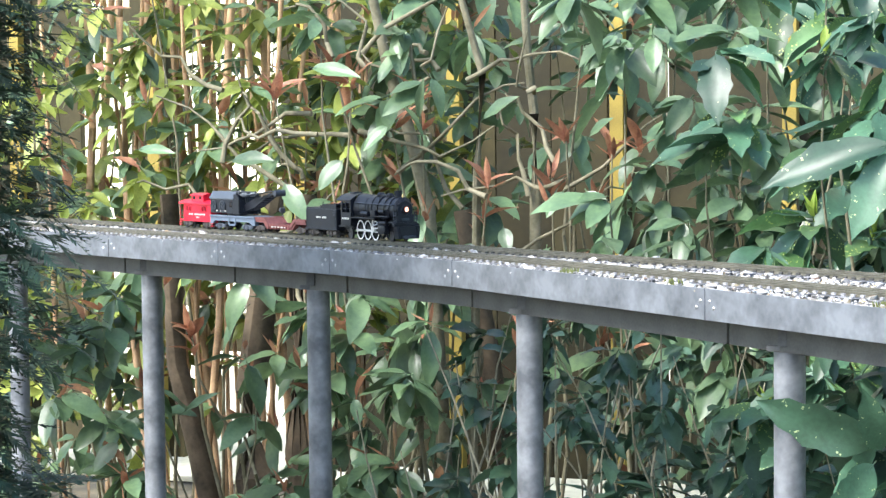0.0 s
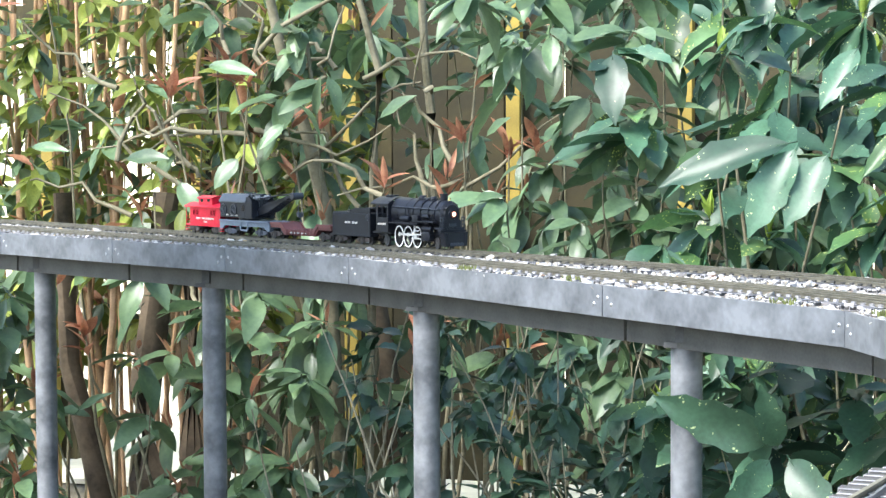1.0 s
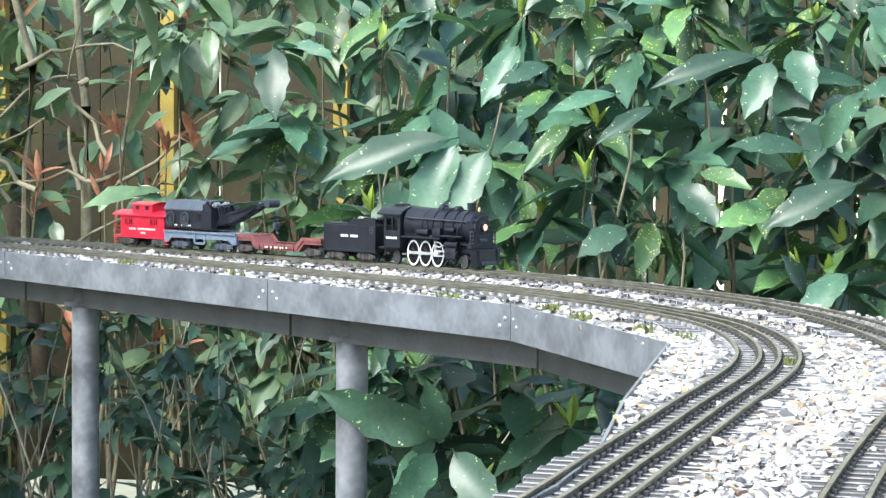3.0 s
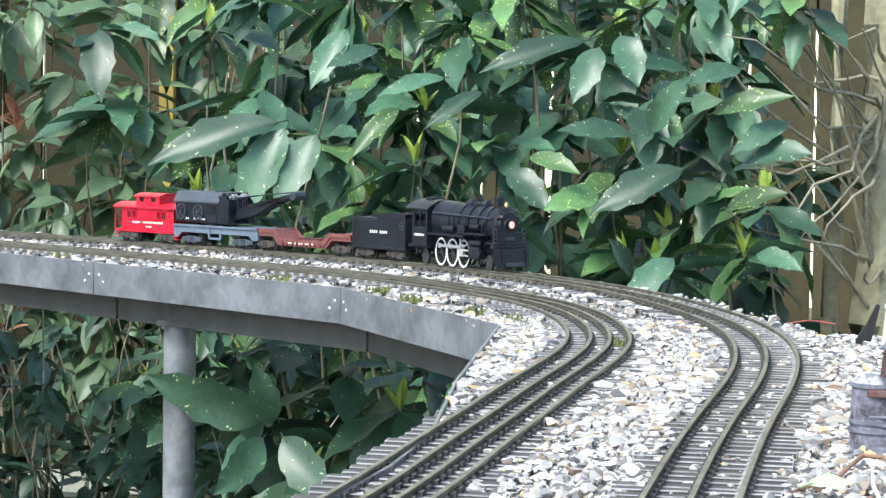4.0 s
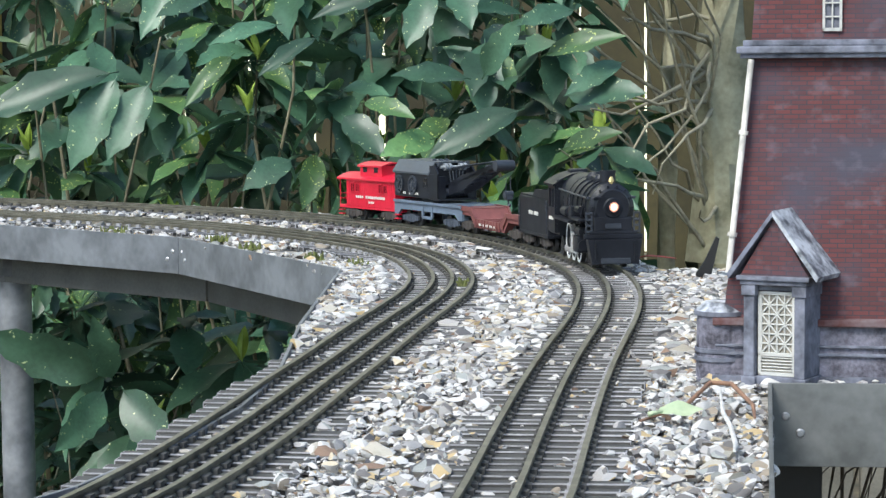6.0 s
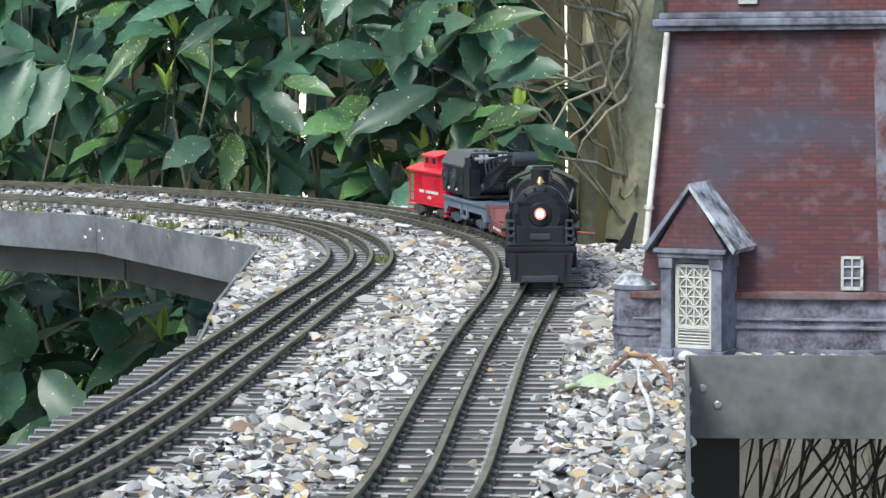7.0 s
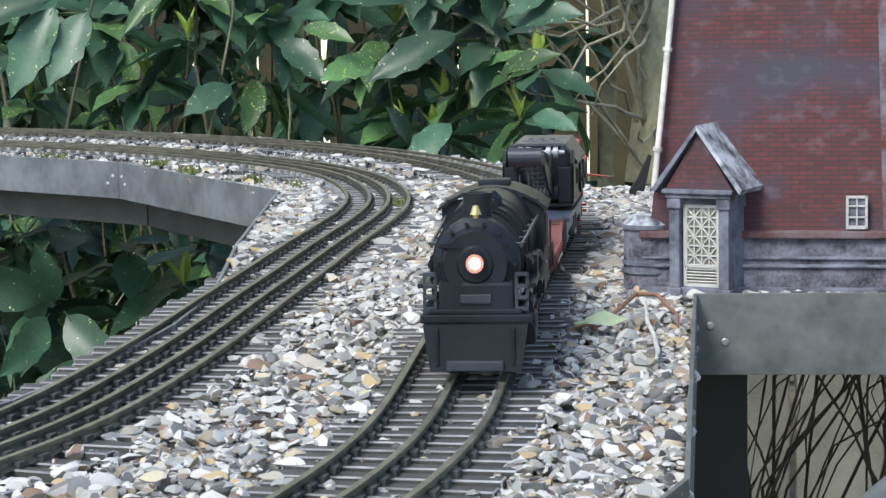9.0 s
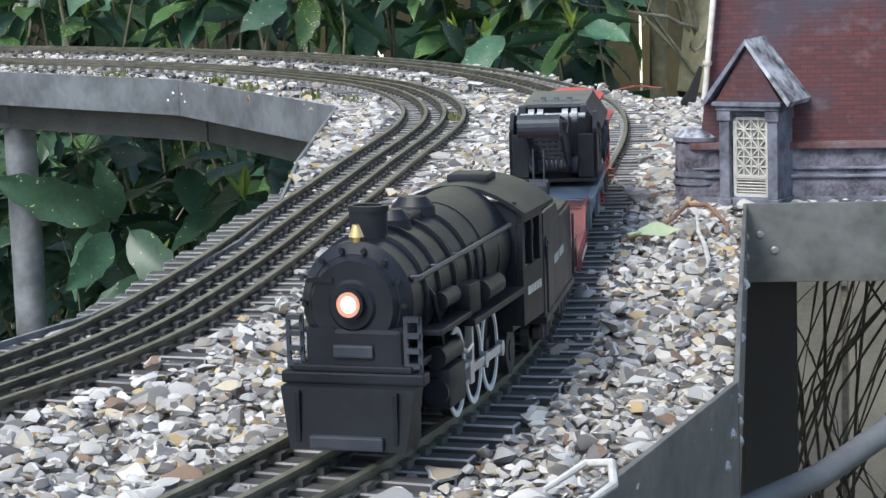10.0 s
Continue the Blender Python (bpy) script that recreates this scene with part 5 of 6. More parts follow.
place_leaf(spotted_bush, (-111, 2300, 204), (-217, 2255, 184), 30)
place_leaf(spotted_bush, (-101, 2300, 200), (-126, 2255, 149), 33)
place_leaf(spotted_bush, (-83, 2300, 212), (-62, 2255, 167), 35)
place_leaf(spotted_bush, (-64, 2300, 109), (-134, 2255, 123), 26)
place_leaf(spotted_bush, (-53, 2300, 109), (-22, 2255, 167), 33)
place_leaf(spotted_bush, (5, 2300, 130), (78, 2255, 161), 28, 3)
place_leaf(spotted_bush, (29, 2300, 91), (101, 2255, 105), 41)
place_leaf(spotted_bush, (-11, 2300, 79), (-105, 2255, 44), 39)
place_leaf(spotted_bush, (23, 2300, 36), (75, 2255, 64), 26, 3)
place_leaf(spotted_bush, (-254, 2300, 165), (-318, 2255, 155), 20)
place_leaf(spotted_bush, (-356, 2300, 216), (-390, 2255, 160), 32)
place_leaf(spotted_bush, (-216, 2300, 153), (-272, 2255, 123), 20)
place_leaf(spotted_bush, (-243, 2300, 30), (-287, 2255, 10), 33)
place_leaf(spotted_bush, (-21, 2300, -11), (-72, 2255, -49), 32)
place_leaf(spotted_bush, (-97, 2300, 50), (-147, 2255, 45), 34, 3)
place_leaf(spotted_bush, (-194, 2300, 75), (-151, 2255, 43), 34)
place_leaf(spotted_bush, (42, 2300, 177), (-14, 2255, 171), 26)
place_leaf(spotted_bush, (90, 2300, 126), (33, 2255, 103), 26)
place_leaf(spotted_bush, (-324, 2300, 193), (-369, 2255, 182), 25)
place_leaf(spotted_bush, (56, 2300, -6), (97, 2255, -11), 25)
place_leaf(spotted_bush, (-175, 2300, 87), (-124, 2255, 82), 24, 3)
place_leaf(spotted_bush, (-65, 2300, -36), (-78, 2255, 6), 23)
place_leaf(spotted_bush, (-301, 2300, 137), (-346, 2255, 95), 23, 3)
place_leaf(low_bush, (-342, 1830, -122), (-436, 1785, -91), 42, up=Vector((0.35, -0.9, -0.3)))
place_leaf(low_bush, (-337, 1830, -132), (-292, 1785, -181), 36, up=Vector((0.35, -0.9, -0.3)))
place_leaf(low_bush, (-349, 1830, -134), (-374, 1785, -177), 33, up=Vector((0.35, -0.9, -0.3)))
place_leaf(low_bush, (-344, 1830, -128), (-347, 1785, -79), 27, up=Vector((0.35, -0.9, -0.3)))
place_leaf(shoot_bush, (-1439, 3040, 221), (-1349, 3010, 215), 25, pool=LAU_LEAVES)
place_leaf(shoot_bush, (-1261, 3040, 140), (-1248, 3010, 199), 16, pool=LAU_LEAVES)
place_leaf(shoot_bush, (-1573, 3040, 83), (-1492, 3010, 92), 27, pool=LAU_LEAVES)
place_leaf(shoot_bush, (-1733, 3040, 100), (-1657, 3010, 103), 19, pool=LAU_LEAVES)
place_leaf(shoot_bush, (-1166, 3040, 139), (-1107, 3010, 179), 22, pool=LAU_LEAVES)
place_leaf(shoot_bush, (-1381, 3040, 87), (-1414, 3010, 46), 31, pool=LAU_LEAVES)
place_leaf(shoot_bush, (-1484, 3040, 53), (-1433, 3010, 0), 30, pool=LAU_LEAVES)
place_leaf(shoot_bush, (-1133, 3040, -11), (-1114, 3010, -43), 22, pool=LAU_LEAVES)
place_leaf(shoot_bush, (-1009, 3040, 43), (-966, 3010, 4), 30, pool=LAU_LEAVES)
place_leaf(shoot_bush, (-938, 3040, 67), (-884, 3010, 52), 22, pool=LAU_LEAVES)
place_leaf(shoot_bush, (-1038, 3040, 42), (-1058, 3010, 8), 21, pool=LAU_LEAVES)
place_leaf(shoot_bush, (-1308, 3040, 136), (-1340, 3010, 104), 22, pool=LAU_LEAVES)
place_leaf(shoot_bush, (-1004, 3040, 114), (-965, 3010, 146), 18, pool=LAU_LEAVES)
place_leaf(shoot_bush, (-1817, 3040, -317), (-1717, 3010, -313), 33, pool=LAU_LEAVES)
place_leaf(shoot_bush, (-1872, 3040, -248), (-1803, 3010, -255), 30, pool=LAU_LEAVES)
place_leaf(shoot_bush, (-1272, 3040, -194), (-1260, 3010, -236), 21, pool=LAU_LEAVES)
place_leaf(shoot_bush, (-1406, 3040, -333), (-1350, 3010, -289), 13, pool=LAU_LEAVES)
place_leaf(shoot_bush, (-1313, 3040, -279), (-1265, 3010, -302), 22, pool=LAU_LEAVES)
place_leaf(shoot_bush, (-1575, 3040, -306), (-1565, 3010, -349), 16, pool=LAU_LEAVES)
place_leaf(shoot_bush, (-1546, 3040, -297), (-1508, 3010, -325), 18, pool=LAU_LEAVES)
place_leaf(shoot_bush, (-1331, 3040, -254), (-1273, 3010, -220), 12, pool=LAU_LEAVES)
place_leaf(shoot_bush, (-1663, 3040, -306), (-1592, 3010, -260), 15, pool=LAU_LEAVES)
place_leaf(shoot_bush, (-1829, 3040, -158), (-1782, 3010, -198), 27, pool=LAU_LEAVES)
place_leaf(shoot_bush, (-1922, 3040, -196), (-1863, 3010, -218), 25, pool=LAU_LEAVES)
place_leaf(shoot_bush, (-1778, 3040, -157), (-1727, 3010, -179), 22, pool=LAU_LEAVES)
place_leaf(shoot_bush, (-1768, 3040, -350), (-1806, 3010, -391), 30, pool=LAU_LEAVES)

FALLEN = leaf_mesh("fallen_leaf", 19, 9, PALE_GREEN, 0.15, 0.1, 0.15, 0.0, 61, 4)
tagged(link_mesh("fallen_leaf", FALLEN, m=at(39, 828, 3.0, 6, 24, -62)), "pale green fallen leaf lying on the gravel", "leaf")


def moss_tuft(x, y, r):
    q = random.Random(int(x * 7 + y))
    bm = bmesh.new()
    for k in range(26):
        a, d = q.uniform(0, 2 * math.pi), r * math.sqrt(q.random())
        p = Vector((d * math.cos(a), d * math.sin(a), 0))
        tube(bm, [p, p + Vector((q.uniform(-2, 2), q.uniform(-2, 2), q.uniform(2.5, 6)))], [1.3, 0.4], 5)
    return tagged(link("moss_tuft", bm, MOSS, m=at(x, y, -3.5)), "small yellow-green moss tuft in the gravel", "moss", "moss tufts")


for x, y, r in ((-236, 1690, 9), (-330, 1775, 10), (-205, 1620, 8), (-118, 1480, 9), (-560, 1965, 11), (-150, 1530, 7), (-700, 2080, 9), (-44, 1350, 7)):
    moss_tuft(x, y, r)
# ---- trees and canes ----
def stem(name, label, pts, radii, mat, cat, group=""):
    bm = bmesh.new()
    tube(bm, pts, radii, 9)
    for v in bm.verts:
        v.co += Vector((noise.noise(v.co * 0.02), noise.noise(v.co * 0.02 + Vector((9, 0, 0))), 0)) * radii[0] * 0.3
    return tagged(link(name, bm, mat, smooth=True), label, cat, group)


for dx, dy, r in ((0, 0, 28), (50, 30, 18), (-50, 60, 10)):
    stem("tree_trunk", "pale olive gnarled tree stem beside the deck", wander((202 + dx, 2590 + dy, -660), (212 + dx * 1.2, 2600 + dy, 900), 14, 26, rg), [r * (1.1 - 0.3 * i / 14 + 0.24 * rg.random()) for i in range(15)], TRUNK, "tree stem", "stems of one tree")
for pts, r in (([(-1300, 3250, -660), (-1310, 3220, -200), (-1315, 3200, 5), (-1342, 3200, 117), (-1378, 3200, 220), (-1405, 3200, 323), (-1450, 3210, 800)], 13), ([(-1230, 3150, -660), (-1214, 3150, 65), (-1205, 3150, 209), (-1238, 3150, 319), (-1260, 3150, 800)], 7), ([(-1140, 3180, -660), (-1133, 3180, 23), (-1136, 3180, 149), (-1145, 3180, 233), (-1148, 3180, 317), (-1150, 3180, 800)], 9),
               ([(-1180, 3350, -660), (-1225, 3300, -440), (-1253, 3280, -209), (-1290, 3280, 0)], 20), ([(-1720, 3320, -660), (-1770, 3310, -440), (-1815, 3300, -260), (-1830, 3320, 20)], 22), ([(-1640, 3320, -660), (-1668, 3300, -440), (-1676, 3300, -300), (-1655, 3320, -100), (-1650, 3340, 20)], 32), ([(-1590, 3340, -660), (-1606, 3330, -400), (-1600, 3330, -120), (-1590, 3350, 20)], 22)):
    stem("shrub_stem", "slender grey-brown shrub stem", pts, [r * (1 - 0.08 * i) for i in range(len(pts))], BROWNBARK if r > 19 else BARK, "stem", "stems of the shrubs")
for k in range(36):
    x, y = rg.uniform(-2150, -1560), rg.uniform(3380, 3800)
    stem("cane", "dry orange-brown cane standing by the fence", wander((x, y, -660), (x + rg.uniform(-160, 160), y, rg.uniform(500, 950)), 6, 70, rg), [rg.uniform(3, 7)] * 7, CANE, "cane", "dry canes by the fence")
for k in range(30):
    x, y = rg.uniform(-1050, -550), rg.uniform(2300, 2700)
    stem("bare_twig", "thin bare grey twig rising from the soil", wander((x, y, -660), (x + rg.uniform(-260, 260), y + rg.uniform(-80, 80), rg.uniform(-250, -60)), 7, 90, rg), [3.2 - 0.35 * i for i in range(8)], TWIG, "twig", "bare twigs")
for k in range(38):
    a = Vector((rg.uniform(-1700, -950), rg.uniform(3080, 3200), rg.uniform(-150, 250)))
    stem("branch", "thin arching bare branch of the shrub", wander(a, a + Vector((rg.uniform(-220, 220), rg.uniform(-40, 40), rg.uniform(-60, 190))), 6, 80, rg), [4.2 - 0.5 * i for i in range(7)], BARK, "branch", "arching branches")
for k in range(26):
    x = rg.uniform(20, 240)
    stem("bare_twig", "thin bare olive twig of the tree", wander((200, 2580, rg.uniform(-100, 200)), (x - 60, rg.uniform(2350, 2550), rg.uniform(-40, 330)), 6, 70, rg), [2.6 - 0.3 * i for i in range(7)], TWIG, "twig", "bare twigs")


def conifer():
    root = thing("conifer", "dark green conifer with dense fine sprays", "tree", m=at(-1385, 1900, -650))
    r = random.Random(5)
    bm = bmesh.new()
    tube(bm, wander((0, 0, 0), (10, 0, 1700), 8, 20, r), [26 - 2.4 * i for i in range(9)], 9)
    part("trunk", bm, BARK, root, smooth=True)
    vs, fs = [], []
    for k in range(3600):
        z = r.uniform(180, 1650)
        rad = 185 * (1.05 - 0.35 * abs(z - 800) / 900 + 0.16 * math.sin(z / 47)) * r.uniform(0.45, 1.0)
        a = r.uniform(0, 2 * math.pi)
        c = Vector((rad * math.cos(a), rad * math.sin(a), z))
        out = Vector((math.cos(a), math.sin(a), r.uniform(-0.9, 0.4))).normalized()
        sidev = out.cross(Vector((0, 0, 1))).normalized()
        for j in range(14):
            f = j / 14
            p = c + out * 60 * f + Vector((0, 0, -14 * f * f))
            for s in (-1, 1):
                d = (out * 0.8 + sidev * s + Vector((0, 0, r.uniform(-0.5, 0.3)))).normalized() * 22 * (1.1 - f)
                w = out * 2.6
                n = len(vs)
                vs += [p - w, p + w, p + d + w * 0.3, p + d - w * 0.3]
                fs.append((n, n + 1, n + 2, n + 3))
    me = bpy.data.meshes.new("crown")
    me.from_pydata([tuple(v * MM) for v in vs], [], fs)
    me.materials.append(CONIFER)
    link_mesh("crown", me, root)


CONIFER = material("conifer_green", (0.028, 0.06, 0.035), 0.6, vary=0.4, scale=30, trans=0.1)
conifer()

# ---- fence, backdrop and what stands under the platform ----
fence = thing("fence", "tall weathered brown board fence behind the shrubs", "fence")
board_me = []
for k in range(3):
    bm = bmesh.new()
    box(bm, -58, 58, -9, 9, -580, 900, 2.0)
    bm.transform(Matrix.Scale(MM, 4))
    me = bpy.data.meshes.new("board")
    bm.to_mesh(me)
    bm.free()
    me.materials.append(FENCE)
    board_me.append(me)
x = -4400
while x < 1500:
    if x < -2050 and rg.random() < 0.3:
        x += 119
        continue
    link_mesh("board", board_me[rg.randrange(3)], fence, m=at(x, 4250 + rg.uniform(-6, 6), rg.uniform(-10, 10)))
    x += 119 if x < -900 else 121 + rg.choice((0, 0, 0, 8))
for x in np.arange(-1681 - 341 * 7, -900, 341):
    bm = bmesh.new()
    box(bm, -14, 14, -12, 12, -640, 880, 2.0)
    part("batten", bm, BATTEN, fence, "ochre timber batten", m=at(float(x), 4222, 0))
bm = bmesh.new()
box(bm, -4400, 1500, 4264, 4300, 300, 380, 3)
box(bm, -4400, 1500, 4264, 4300, -350, -270, 3)
part("rail", bm, FENCE, fence)
# Emissive backdrop: its own glow stands in for sunlight beyond the fence.
GLOW_BACKDROP = bpy.data.materials.new("glowing_distance")
GLOW_BACKDROP.use_nodes = True
GLOW_BACKDROP.node_tree.nodes["Principled BSDF"].inputs["Base Color"].default_value = (0.6, 0.6, 0.45, 1)
GLOW_BACKDROP.node_tree.nodes["Principled BSDF"].inputs["Emission Color"].default_value = (1.0, 0.93, 0.66, 1)
GLOW_BACKDROP.node_tree.nodes["Principled BSDF"].inputs["Emission Strength"].default_value = 0.6
# Slab added below the fence gap; its pale colour stands in for sunlit soil.
bm = bmesh.new()
box(bm, -4600, 600, 4330, 8200, -646, -634, 3)
tagged(link("path", bm, SUN_STRIP), "pale added slab standing in for sunlit ground beyond the fence", "path", kind="structure")
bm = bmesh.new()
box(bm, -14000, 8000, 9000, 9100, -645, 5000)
tagged(link("backdrop", bm, GLOW_BACKDROP), "pale glowing backdrop standing in for a sunlit garden", "backdrop", kind="structure")
bm = bmesh.new()
box(bm, -12, 12, -12, 12, -660, -33, 1.0)
tagged(link("square_post", bm, BLACK, m=at(106, 965, 0)), "square black steel post under the platform", "post")
bm = bmesh.new()
tube(bm, [(40, 690, -90), (70, 702, -72), (99, 722, -66), (124, 742, -56), (160, 775, -38), (190, 800, -34)], 4.5, 12)
tagged(link("grey_pipe", bm, PIPE_GREY, smooth=True), "dull grey plastic pipe under the platform", "pipe")
for k in range(130):
    x0 = rg.uniform(100, 420)
    stem("vine", "thin dark bare vine climbing from the soil", wander((x0, rg.uniform(1250, 1500), -660), (x0 + rg.uniform(-160, 160), rg.uniform(1150, 1450), -45), 8, 300, rg), [rg.uniform(0.3, 1.3)] * 9, TWIG_D, "vine", "vines under the platform")
for k in range(5):
    bm = bmesh.new()
    box(bm, 0, 74, 0, 12, -655, -75, 1.5)
    tagged(link("pale_plank", bm, PALE_WALL, m=at(110 + 80 * k, 1900, 0)), "pale weathered upright plank behind the vines", "plank", "planks behind the vines")


# ---- tracks ----
def rail_mesh(line, z=0.0):
    """A flat-bottom rail swept along a line."""
    prof = [(-1.6, 0), (1.6, 0), (1.5, 0.7), (0.45, 1.2), (0.45, 2.6), (1.05, 3.0), (1.05, 4.0), (-1.05, 4.0), (-1.05, 3.0), (-0.45, 2.6), (-0.45, 1.2), (-1.5, 0.7)]
    t = np.gradient(line, axis=0)
    t /= np.hypot(t[:, 0], t[:, 1])[:, None]
    nrm = np.stack([t[:, 1], -t[:, 0]], 1)
    k = len(prof)
    verts = [(line[i, 0] + nrm[i, 0] * u, line[i, 1] + nrm[i, 1] * u, z + v) for i in range(len(line)) for u, v in prof]
    faces = [(i * k + j, i * k + (j + 1) % k, (i + 1) * k + (j + 1) % k, (i + 1) * k + j) for i in range(len(line) - 1) for j in range(k)]
    me = bpy.data.meshes.new("rail")
    me.from_pydata([(a * MM, b * MM, c * MM) for a, b, c in verts], [], faces)
    me.materials.append(RAIL)
    me.shade_smooth()
    me.set_sharp_from_angle(angle=radians(35))
    return me


def track(name_label, s, p, offs, tie0, tie1, rng):
    root = thing("track", name_label, "track", "model railway tracks")
    for o in offs:
        link_mesh("rail", rail_mesh(beside(p, o)[::3]), root, m=at(0, 0, -2.0))
    variants = []
    for k in range(6):
        bm = bmesh.new()
        w = rng.uniform(6.0, 7.0)
        box(bm, tie0 - rng.uniform(-2, 2), tie1 + rng.uniform(-2, 2), -w / 2, w / 2, -5.6, -2.05, 0.5)
        for v in bm.verts:
            v.co.z += 0.35 * noise.noise(v.co * 0.2 + Vector((k * 7, 0, 0)))
        n_tie = len(bm.faces)
        for o in offs:
            for sgn in (-1, 1):
                box(bm, o + sgn * 1.9 - 1.1, o + sgn * 1.9 + 1.1, -2.2, 2.2, -2.1, -0.1, 0.0)
        bm.transform(Matrix.Scale(MM, 4))
        me = bpy.data.meshes.new("tie")
        bm.to_mesh(me)
        for f in me.polygons:
            f.material_index = int(f.index >= n_tie)
        bm.free()
        me.materials.append(TIE)
        me.materials.append(CHAIR)
        variants.append(me)
    pos, n = 12.0, 0
    while pos < s[-1] - 12 and n < 330:
        x, y = np.interp(pos, s, p[:, 0]), np.interp(pos, s, p[:, 1])
        x2, y2 = np.interp(pos + 6, s, p[:, 0]), np.interp(pos + 6, s, p[:, 1])
        a = math.degrees(math.atan2(y2 - y, x2 - x)) - 90 + rng.uniform(-1.2, 1.2)
        ob = new("tie", variants[rng.randrange(6)])
        ob.parent, ob.matrix_basis = root, at(x, y, rng.uniform(-0.25, 0.2), 0, 0, a)
        pos += 11.9 + rng.uniform(-0.5, 0.5)
        n += 1
    return root


track("weathered dual-gauge model railway track with three rails", S_OUT, P_OUT, RAILS_OUT, -49.5, 15.5, random.Random(3))
track("weathered model railway track with four rails", S_IN, P_IN, RAILS_IN, -16, 54, random.Random(4))


# ---- ballast ----
def inside(poly, pts):
    x, y = pts[:, 0], pts[:, 1]
    hit = np.zeros(len(pts), bool)
    for (x0, y0), (x1, y1) in zip(poly, poly[1:] + poly[:1]):
        if y0 != y1:
            hit ^= ((y0 > y) != (y1 > y)) & (x < (x1 - x0) * (y - y0) / (y1 - y0) + x0)
    return hit


def near_line(pts, line):
    out = np.full(len(pts), 1e9)
    side = np.zeros(len(pts))
    t = np.gradient(line, axis=0)
    t /= np.hypot(t[:, 0], t[:, 1])[:, None]
    for c in range(0, len(pts), 4000):
        d = pts[c:c + 4000, None] - line[None]
        r2 = (d ** 2).sum(2)
        k = r2.argmin(1)
        out[c:c + 4000] = np.sqrt(r2.min(1))
        dd = d[np.arange(len(k)), k]
        side[c:c + 4000] = dd[:, 0] * t[k, 1] - dd[:, 1] * t[k, 0]
    return out, side


def pebble_shape(seed, fine=1):
    bm = bmesh.new()
    bmesh.ops.create_icosphere(bm, subdivisions=fine, radius=1.0)
    r = random.Random(seed)
    if fine > 1:
        for _ in range(9):
            n = Vector((r.uniform(-1, 1), r.uniform(-1, 1), r.uniform(-1, 1))).normalized()
            cut = r.uniform(0.45, 0.8)
            for v in bm.verts:
                v.co -= n * max(0.0, v.co.dot(n) - cut)
    for v in bm.verts:
        v.co *= 1 + (0.5 if fine == 1 else 0.05) * (r.random() - 0.5) + (0.25 if fine == 1 else 0.3) * noise.noise(v.co * 1.3 + Vector((seed * 3.1, 0, 0)))
    co = np.array([v.co[:] for v in bm.verts])
    fa = np.array([[v.index for v in f.verts] for f in bm.faces])
    bm.free()
    return co, fa


SHAPES = [pebble_shape(k) for k in range(9)]
ROUND = [pebble_shape(k + 20, 2) for k in range(9)]


def pebbles(name, pos, size, rng, parent, shapes):
    """Many pebbles in one mesh."""
    vs, fs, n = [], [], 0
    for k in range(9):
        pick = np.arange(len(pos)) % 9 == k
        p, s = pos[pick], size[pick]
        m = len(p)
        a = rng.uniform(0, 2 * np.pi, (m, 3))
        ca, sa = np.cos(a), np.sin(a)
        z, o = np.zeros(m), np.ones(m)
        rz = np.stack([ca[:, 0], -sa[:, 0], z, sa[:, 0], ca[:, 0], z, z, z, o], 1).reshape(m, 3, 3)
        tilt = (a[:, 1] / np.pi - 1) * 0.5
        ct, st = np.cos(tilt), np.sin(tilt)
        rx = np.stack([o, z, z, z, ct, -st, z, st, ct], 1).reshape(m, 3, 3)
        co, fa = shapes[k]
        sc = s[:, None] * np.stack([rng.uniform(0.85, 1.5, m), rng.uniform(0.65, 1.05, m), rng.uniform(0.45, 0.85, m)], 1)
        v = np.einsum("mij,mjk,mvk->mvi", rz, rx, co[None] * sc[:, None]) + p[:, None]
        vs.append(v.reshape(-1, 3))
        fs.append((fa[None] + (np.arange(m) * len(co))[:, None, None]).reshape(-1, 3) + n)
        n += m * len(co)
    me = bpy.data.meshes.new(name)
    v, f = np.concatenate(vs) * MM, np.concatenate(fs)
    me.from_pydata(v.tolist(), [], f.tolist())
    me.materials.append(STONE)
    me.shade_smooth()
    me.set_sharp_from_angle(angle=radians(24))
    return link_mesh(name, me, parent)


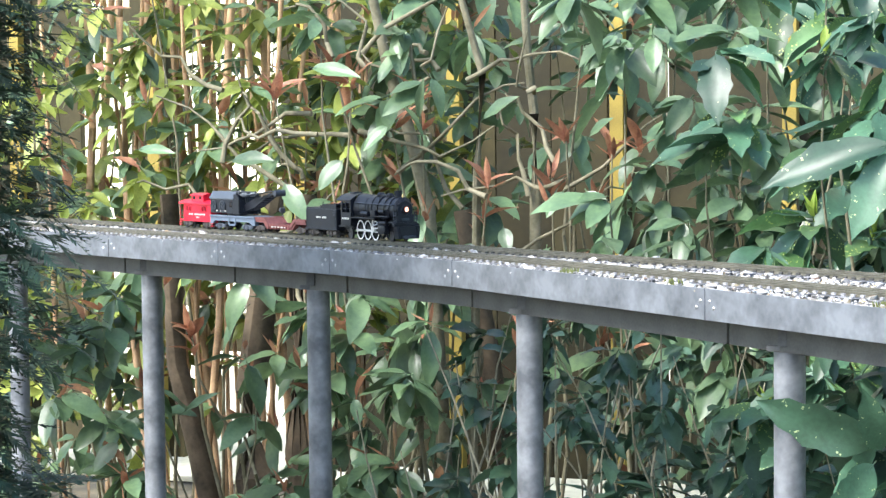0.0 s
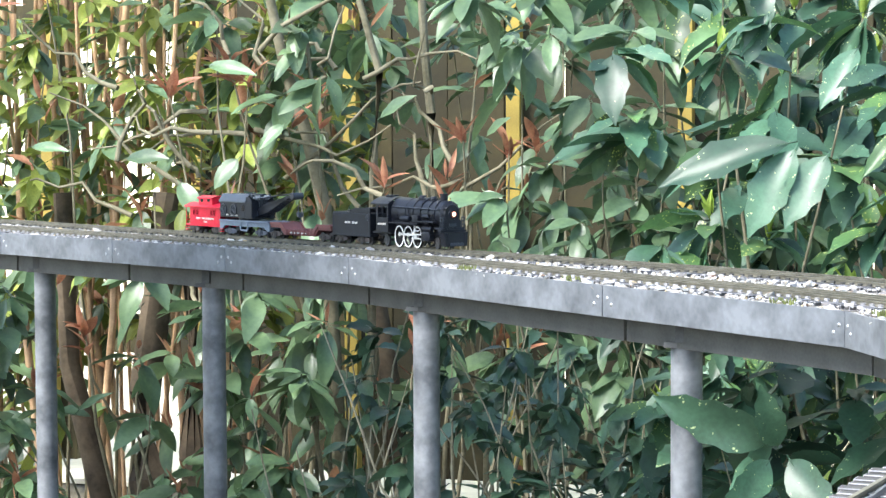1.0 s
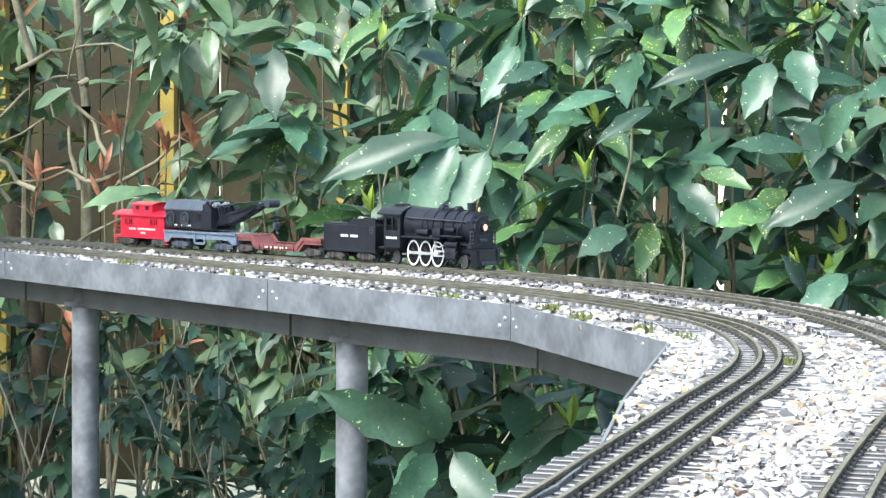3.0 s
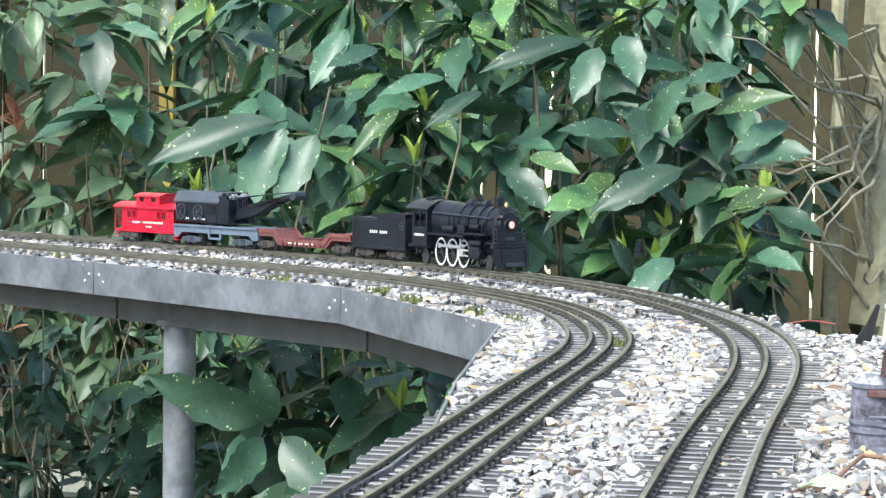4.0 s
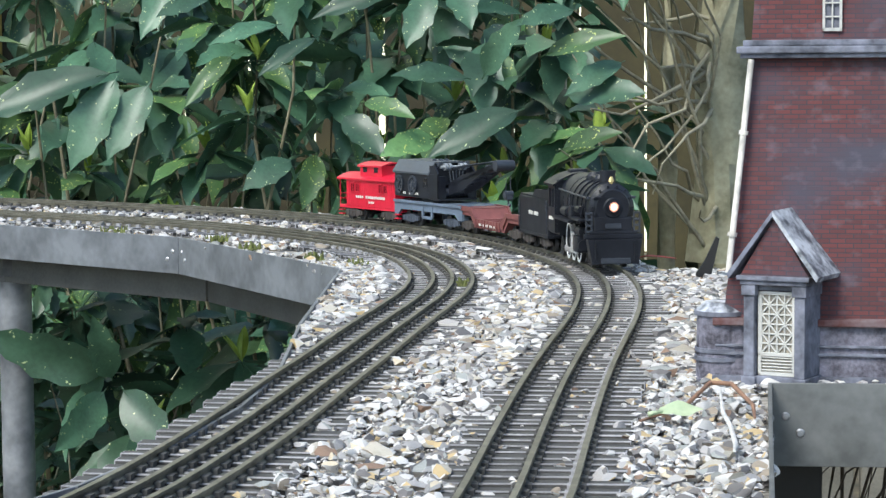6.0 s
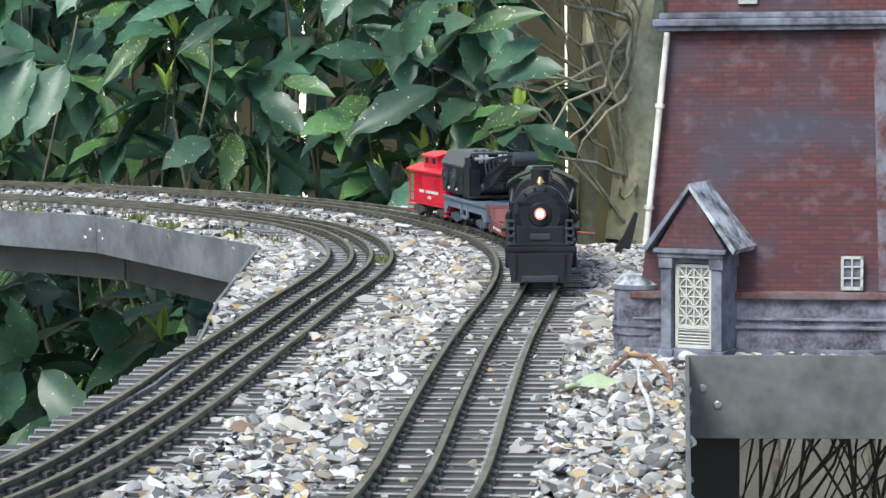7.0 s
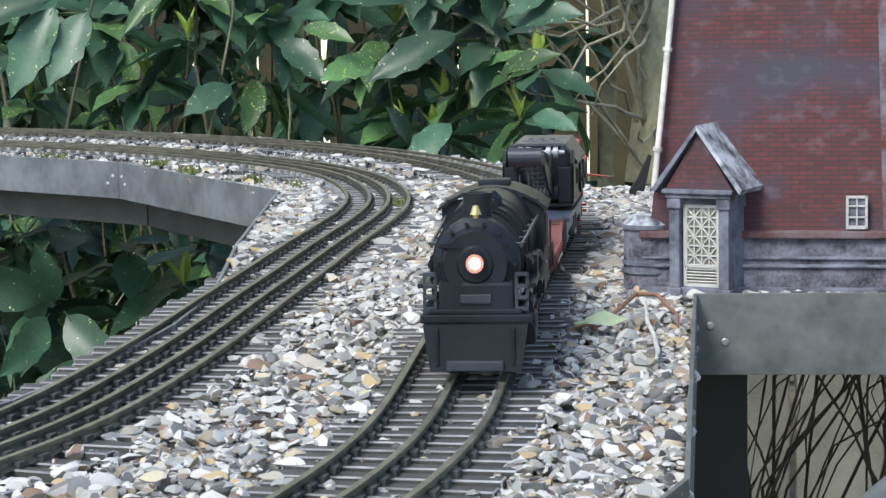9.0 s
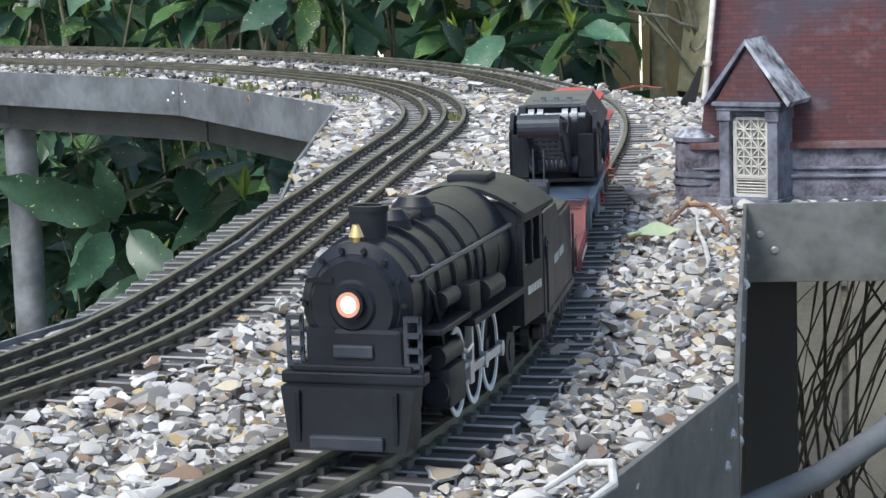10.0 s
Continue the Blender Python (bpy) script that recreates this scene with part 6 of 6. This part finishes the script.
def ballast():
    rng = np.random.default_rng(11)
    root = thing("ballast", "loose white, grey and tan pebbles spread over the deck", "gravel", kind="stuff")
    y = np.concatenate([rng.uniform(150, 1500, 92000), rng.uniform(1400, 3200, 56000)])
    x = np.where(np.arange(len(y)) < 92000, rng.uniform(-420, 335, len(y)), rng.uniform(-2150, 120, len(y)))
    pts = np.stack([x, y], 1)
    pts = pts[inside(DECK, pts)]
    pts = pts[(pts[:, 0] < 86) | (pts[:, 1] > 933 - 0.076 * (pts[:, 0] - 92))]
    size = rng.gamma(6, 0.43, len(pts)).clip(1.2, 6.0)
    z = np.full(len(pts), -5.0) + rng.uniform(-1, 3.5, len(pts))
    keep = np.ones(len(pts), bool)
    for line, o0, o1, t0, t1 in ((P_OUT, -34, 0, -49.5, 15.5), (P_IN, 0, 37.5, -16, 54)):
        d, side = near_line(pts, line)
        ontie = (side > t0) & (side < t1) & (d < 70)
        ramp = np.clip(np.where(side < o0 - 2, (o0 - side) / (o0 - t0), np.where(side > o1 + 2, (side - o1) / (t1 - o1), 0.0)), 0, 1)
        right = (side > o1) & (line is P_OUT)
        chance = np.where(right, 0.02 + 0.10 * ramp ** 3, 0.07 + 0.5 * ramp ** 2)
        keep &= ~ontie | (rng.random(len(pts)) < chance)
        size = np.where(ontie & (side > o0 - 3) & (side < o1 + 3), size.clip(1.2, 2.6), size)
        z = np.where(ontie, -3.2 + size * 0.3, z)
        rails = np.zeros(len(pts), bool)
        for o in (RAILS_OUT if line is P_OUT else RAILS_IN):
            rails |= (abs(side - o) < 3.0) & (d < 70)
        keep &= ~rails
    pts, size, z = pts[keep], size[keep], z[keep]
    pos = np.c_[pts, z]
    close = (pts[:, 1] > 520) & (pts[:, 1] < 760) & (pts[:, 0] > -20) & (size > 3.0)
    single = np.where(close)[0][:300]
    rest = np.ones(len(pts), bool)
    rest[single] = False
    near = rest & (pts[:, 1] < 960) & (pts[:, 1] > 380)
    pebbles("gravel", pos[near], size[near] * 0.86, rng, root, ROUND)
    pebbles("gravel", pos[rest & ~near], size[rest & ~near], rng, root, SHAPES)
    meshes = []
    for k in range(9):
        co, fa = ROUND[k]
        me = bpy.data.meshes.new("pebble")
        me.from_pydata((co * MM).tolist(), [], fa.tolist())
        me.materials.append(STONE)
        me.shade_smooth()
        me.set_sharp_from_angle(angle=radians(24))
        meshes.append(me)
    for i in single:
        s = 0.92 * float(size[i])
        link_mesh("pebble", meshes[i % 9], root, m=at(*pos[i].tolist(), rng.uniform(-25, 25), rng.uniform(-25, 25), rng.uniform(0, 360)) @ Matrix.Diagonal((s * 1.2, s * 0.9, s * 0.65, 1)))
    return root


ballast()


# ---- what moves ----
def motions():
    times = [k / 10 for k in range(101)]
    for ob, back, f, r in TRAIN:
        walk(ob, [(t, vehicle_pose(t, back, f, r)) for t in times])
    ticks = [k / FPS for k in range(10 * FPS + 1)]
    for n, ob in enumerate(loco_drivers):
        x = (-31, -12, 7)[n]
        walk(ob, [(t, at(x, 0, 9.7, 0, math.degrees((2787 - front_at(t)) / 9.7), 0)) for t in ticks])
    for n, ob in enumerate(loco_rods):
        ph = n * math.pi / 2
        walk(ob, [(t, at(4.4 * math.cos((2787 - front_at(t)) / 9.7 + ph), 0, 9.7 - 4.4 * math.sin((2787 - front_at(t)) / 9.7 + ph))) for t in ticks])


motions()
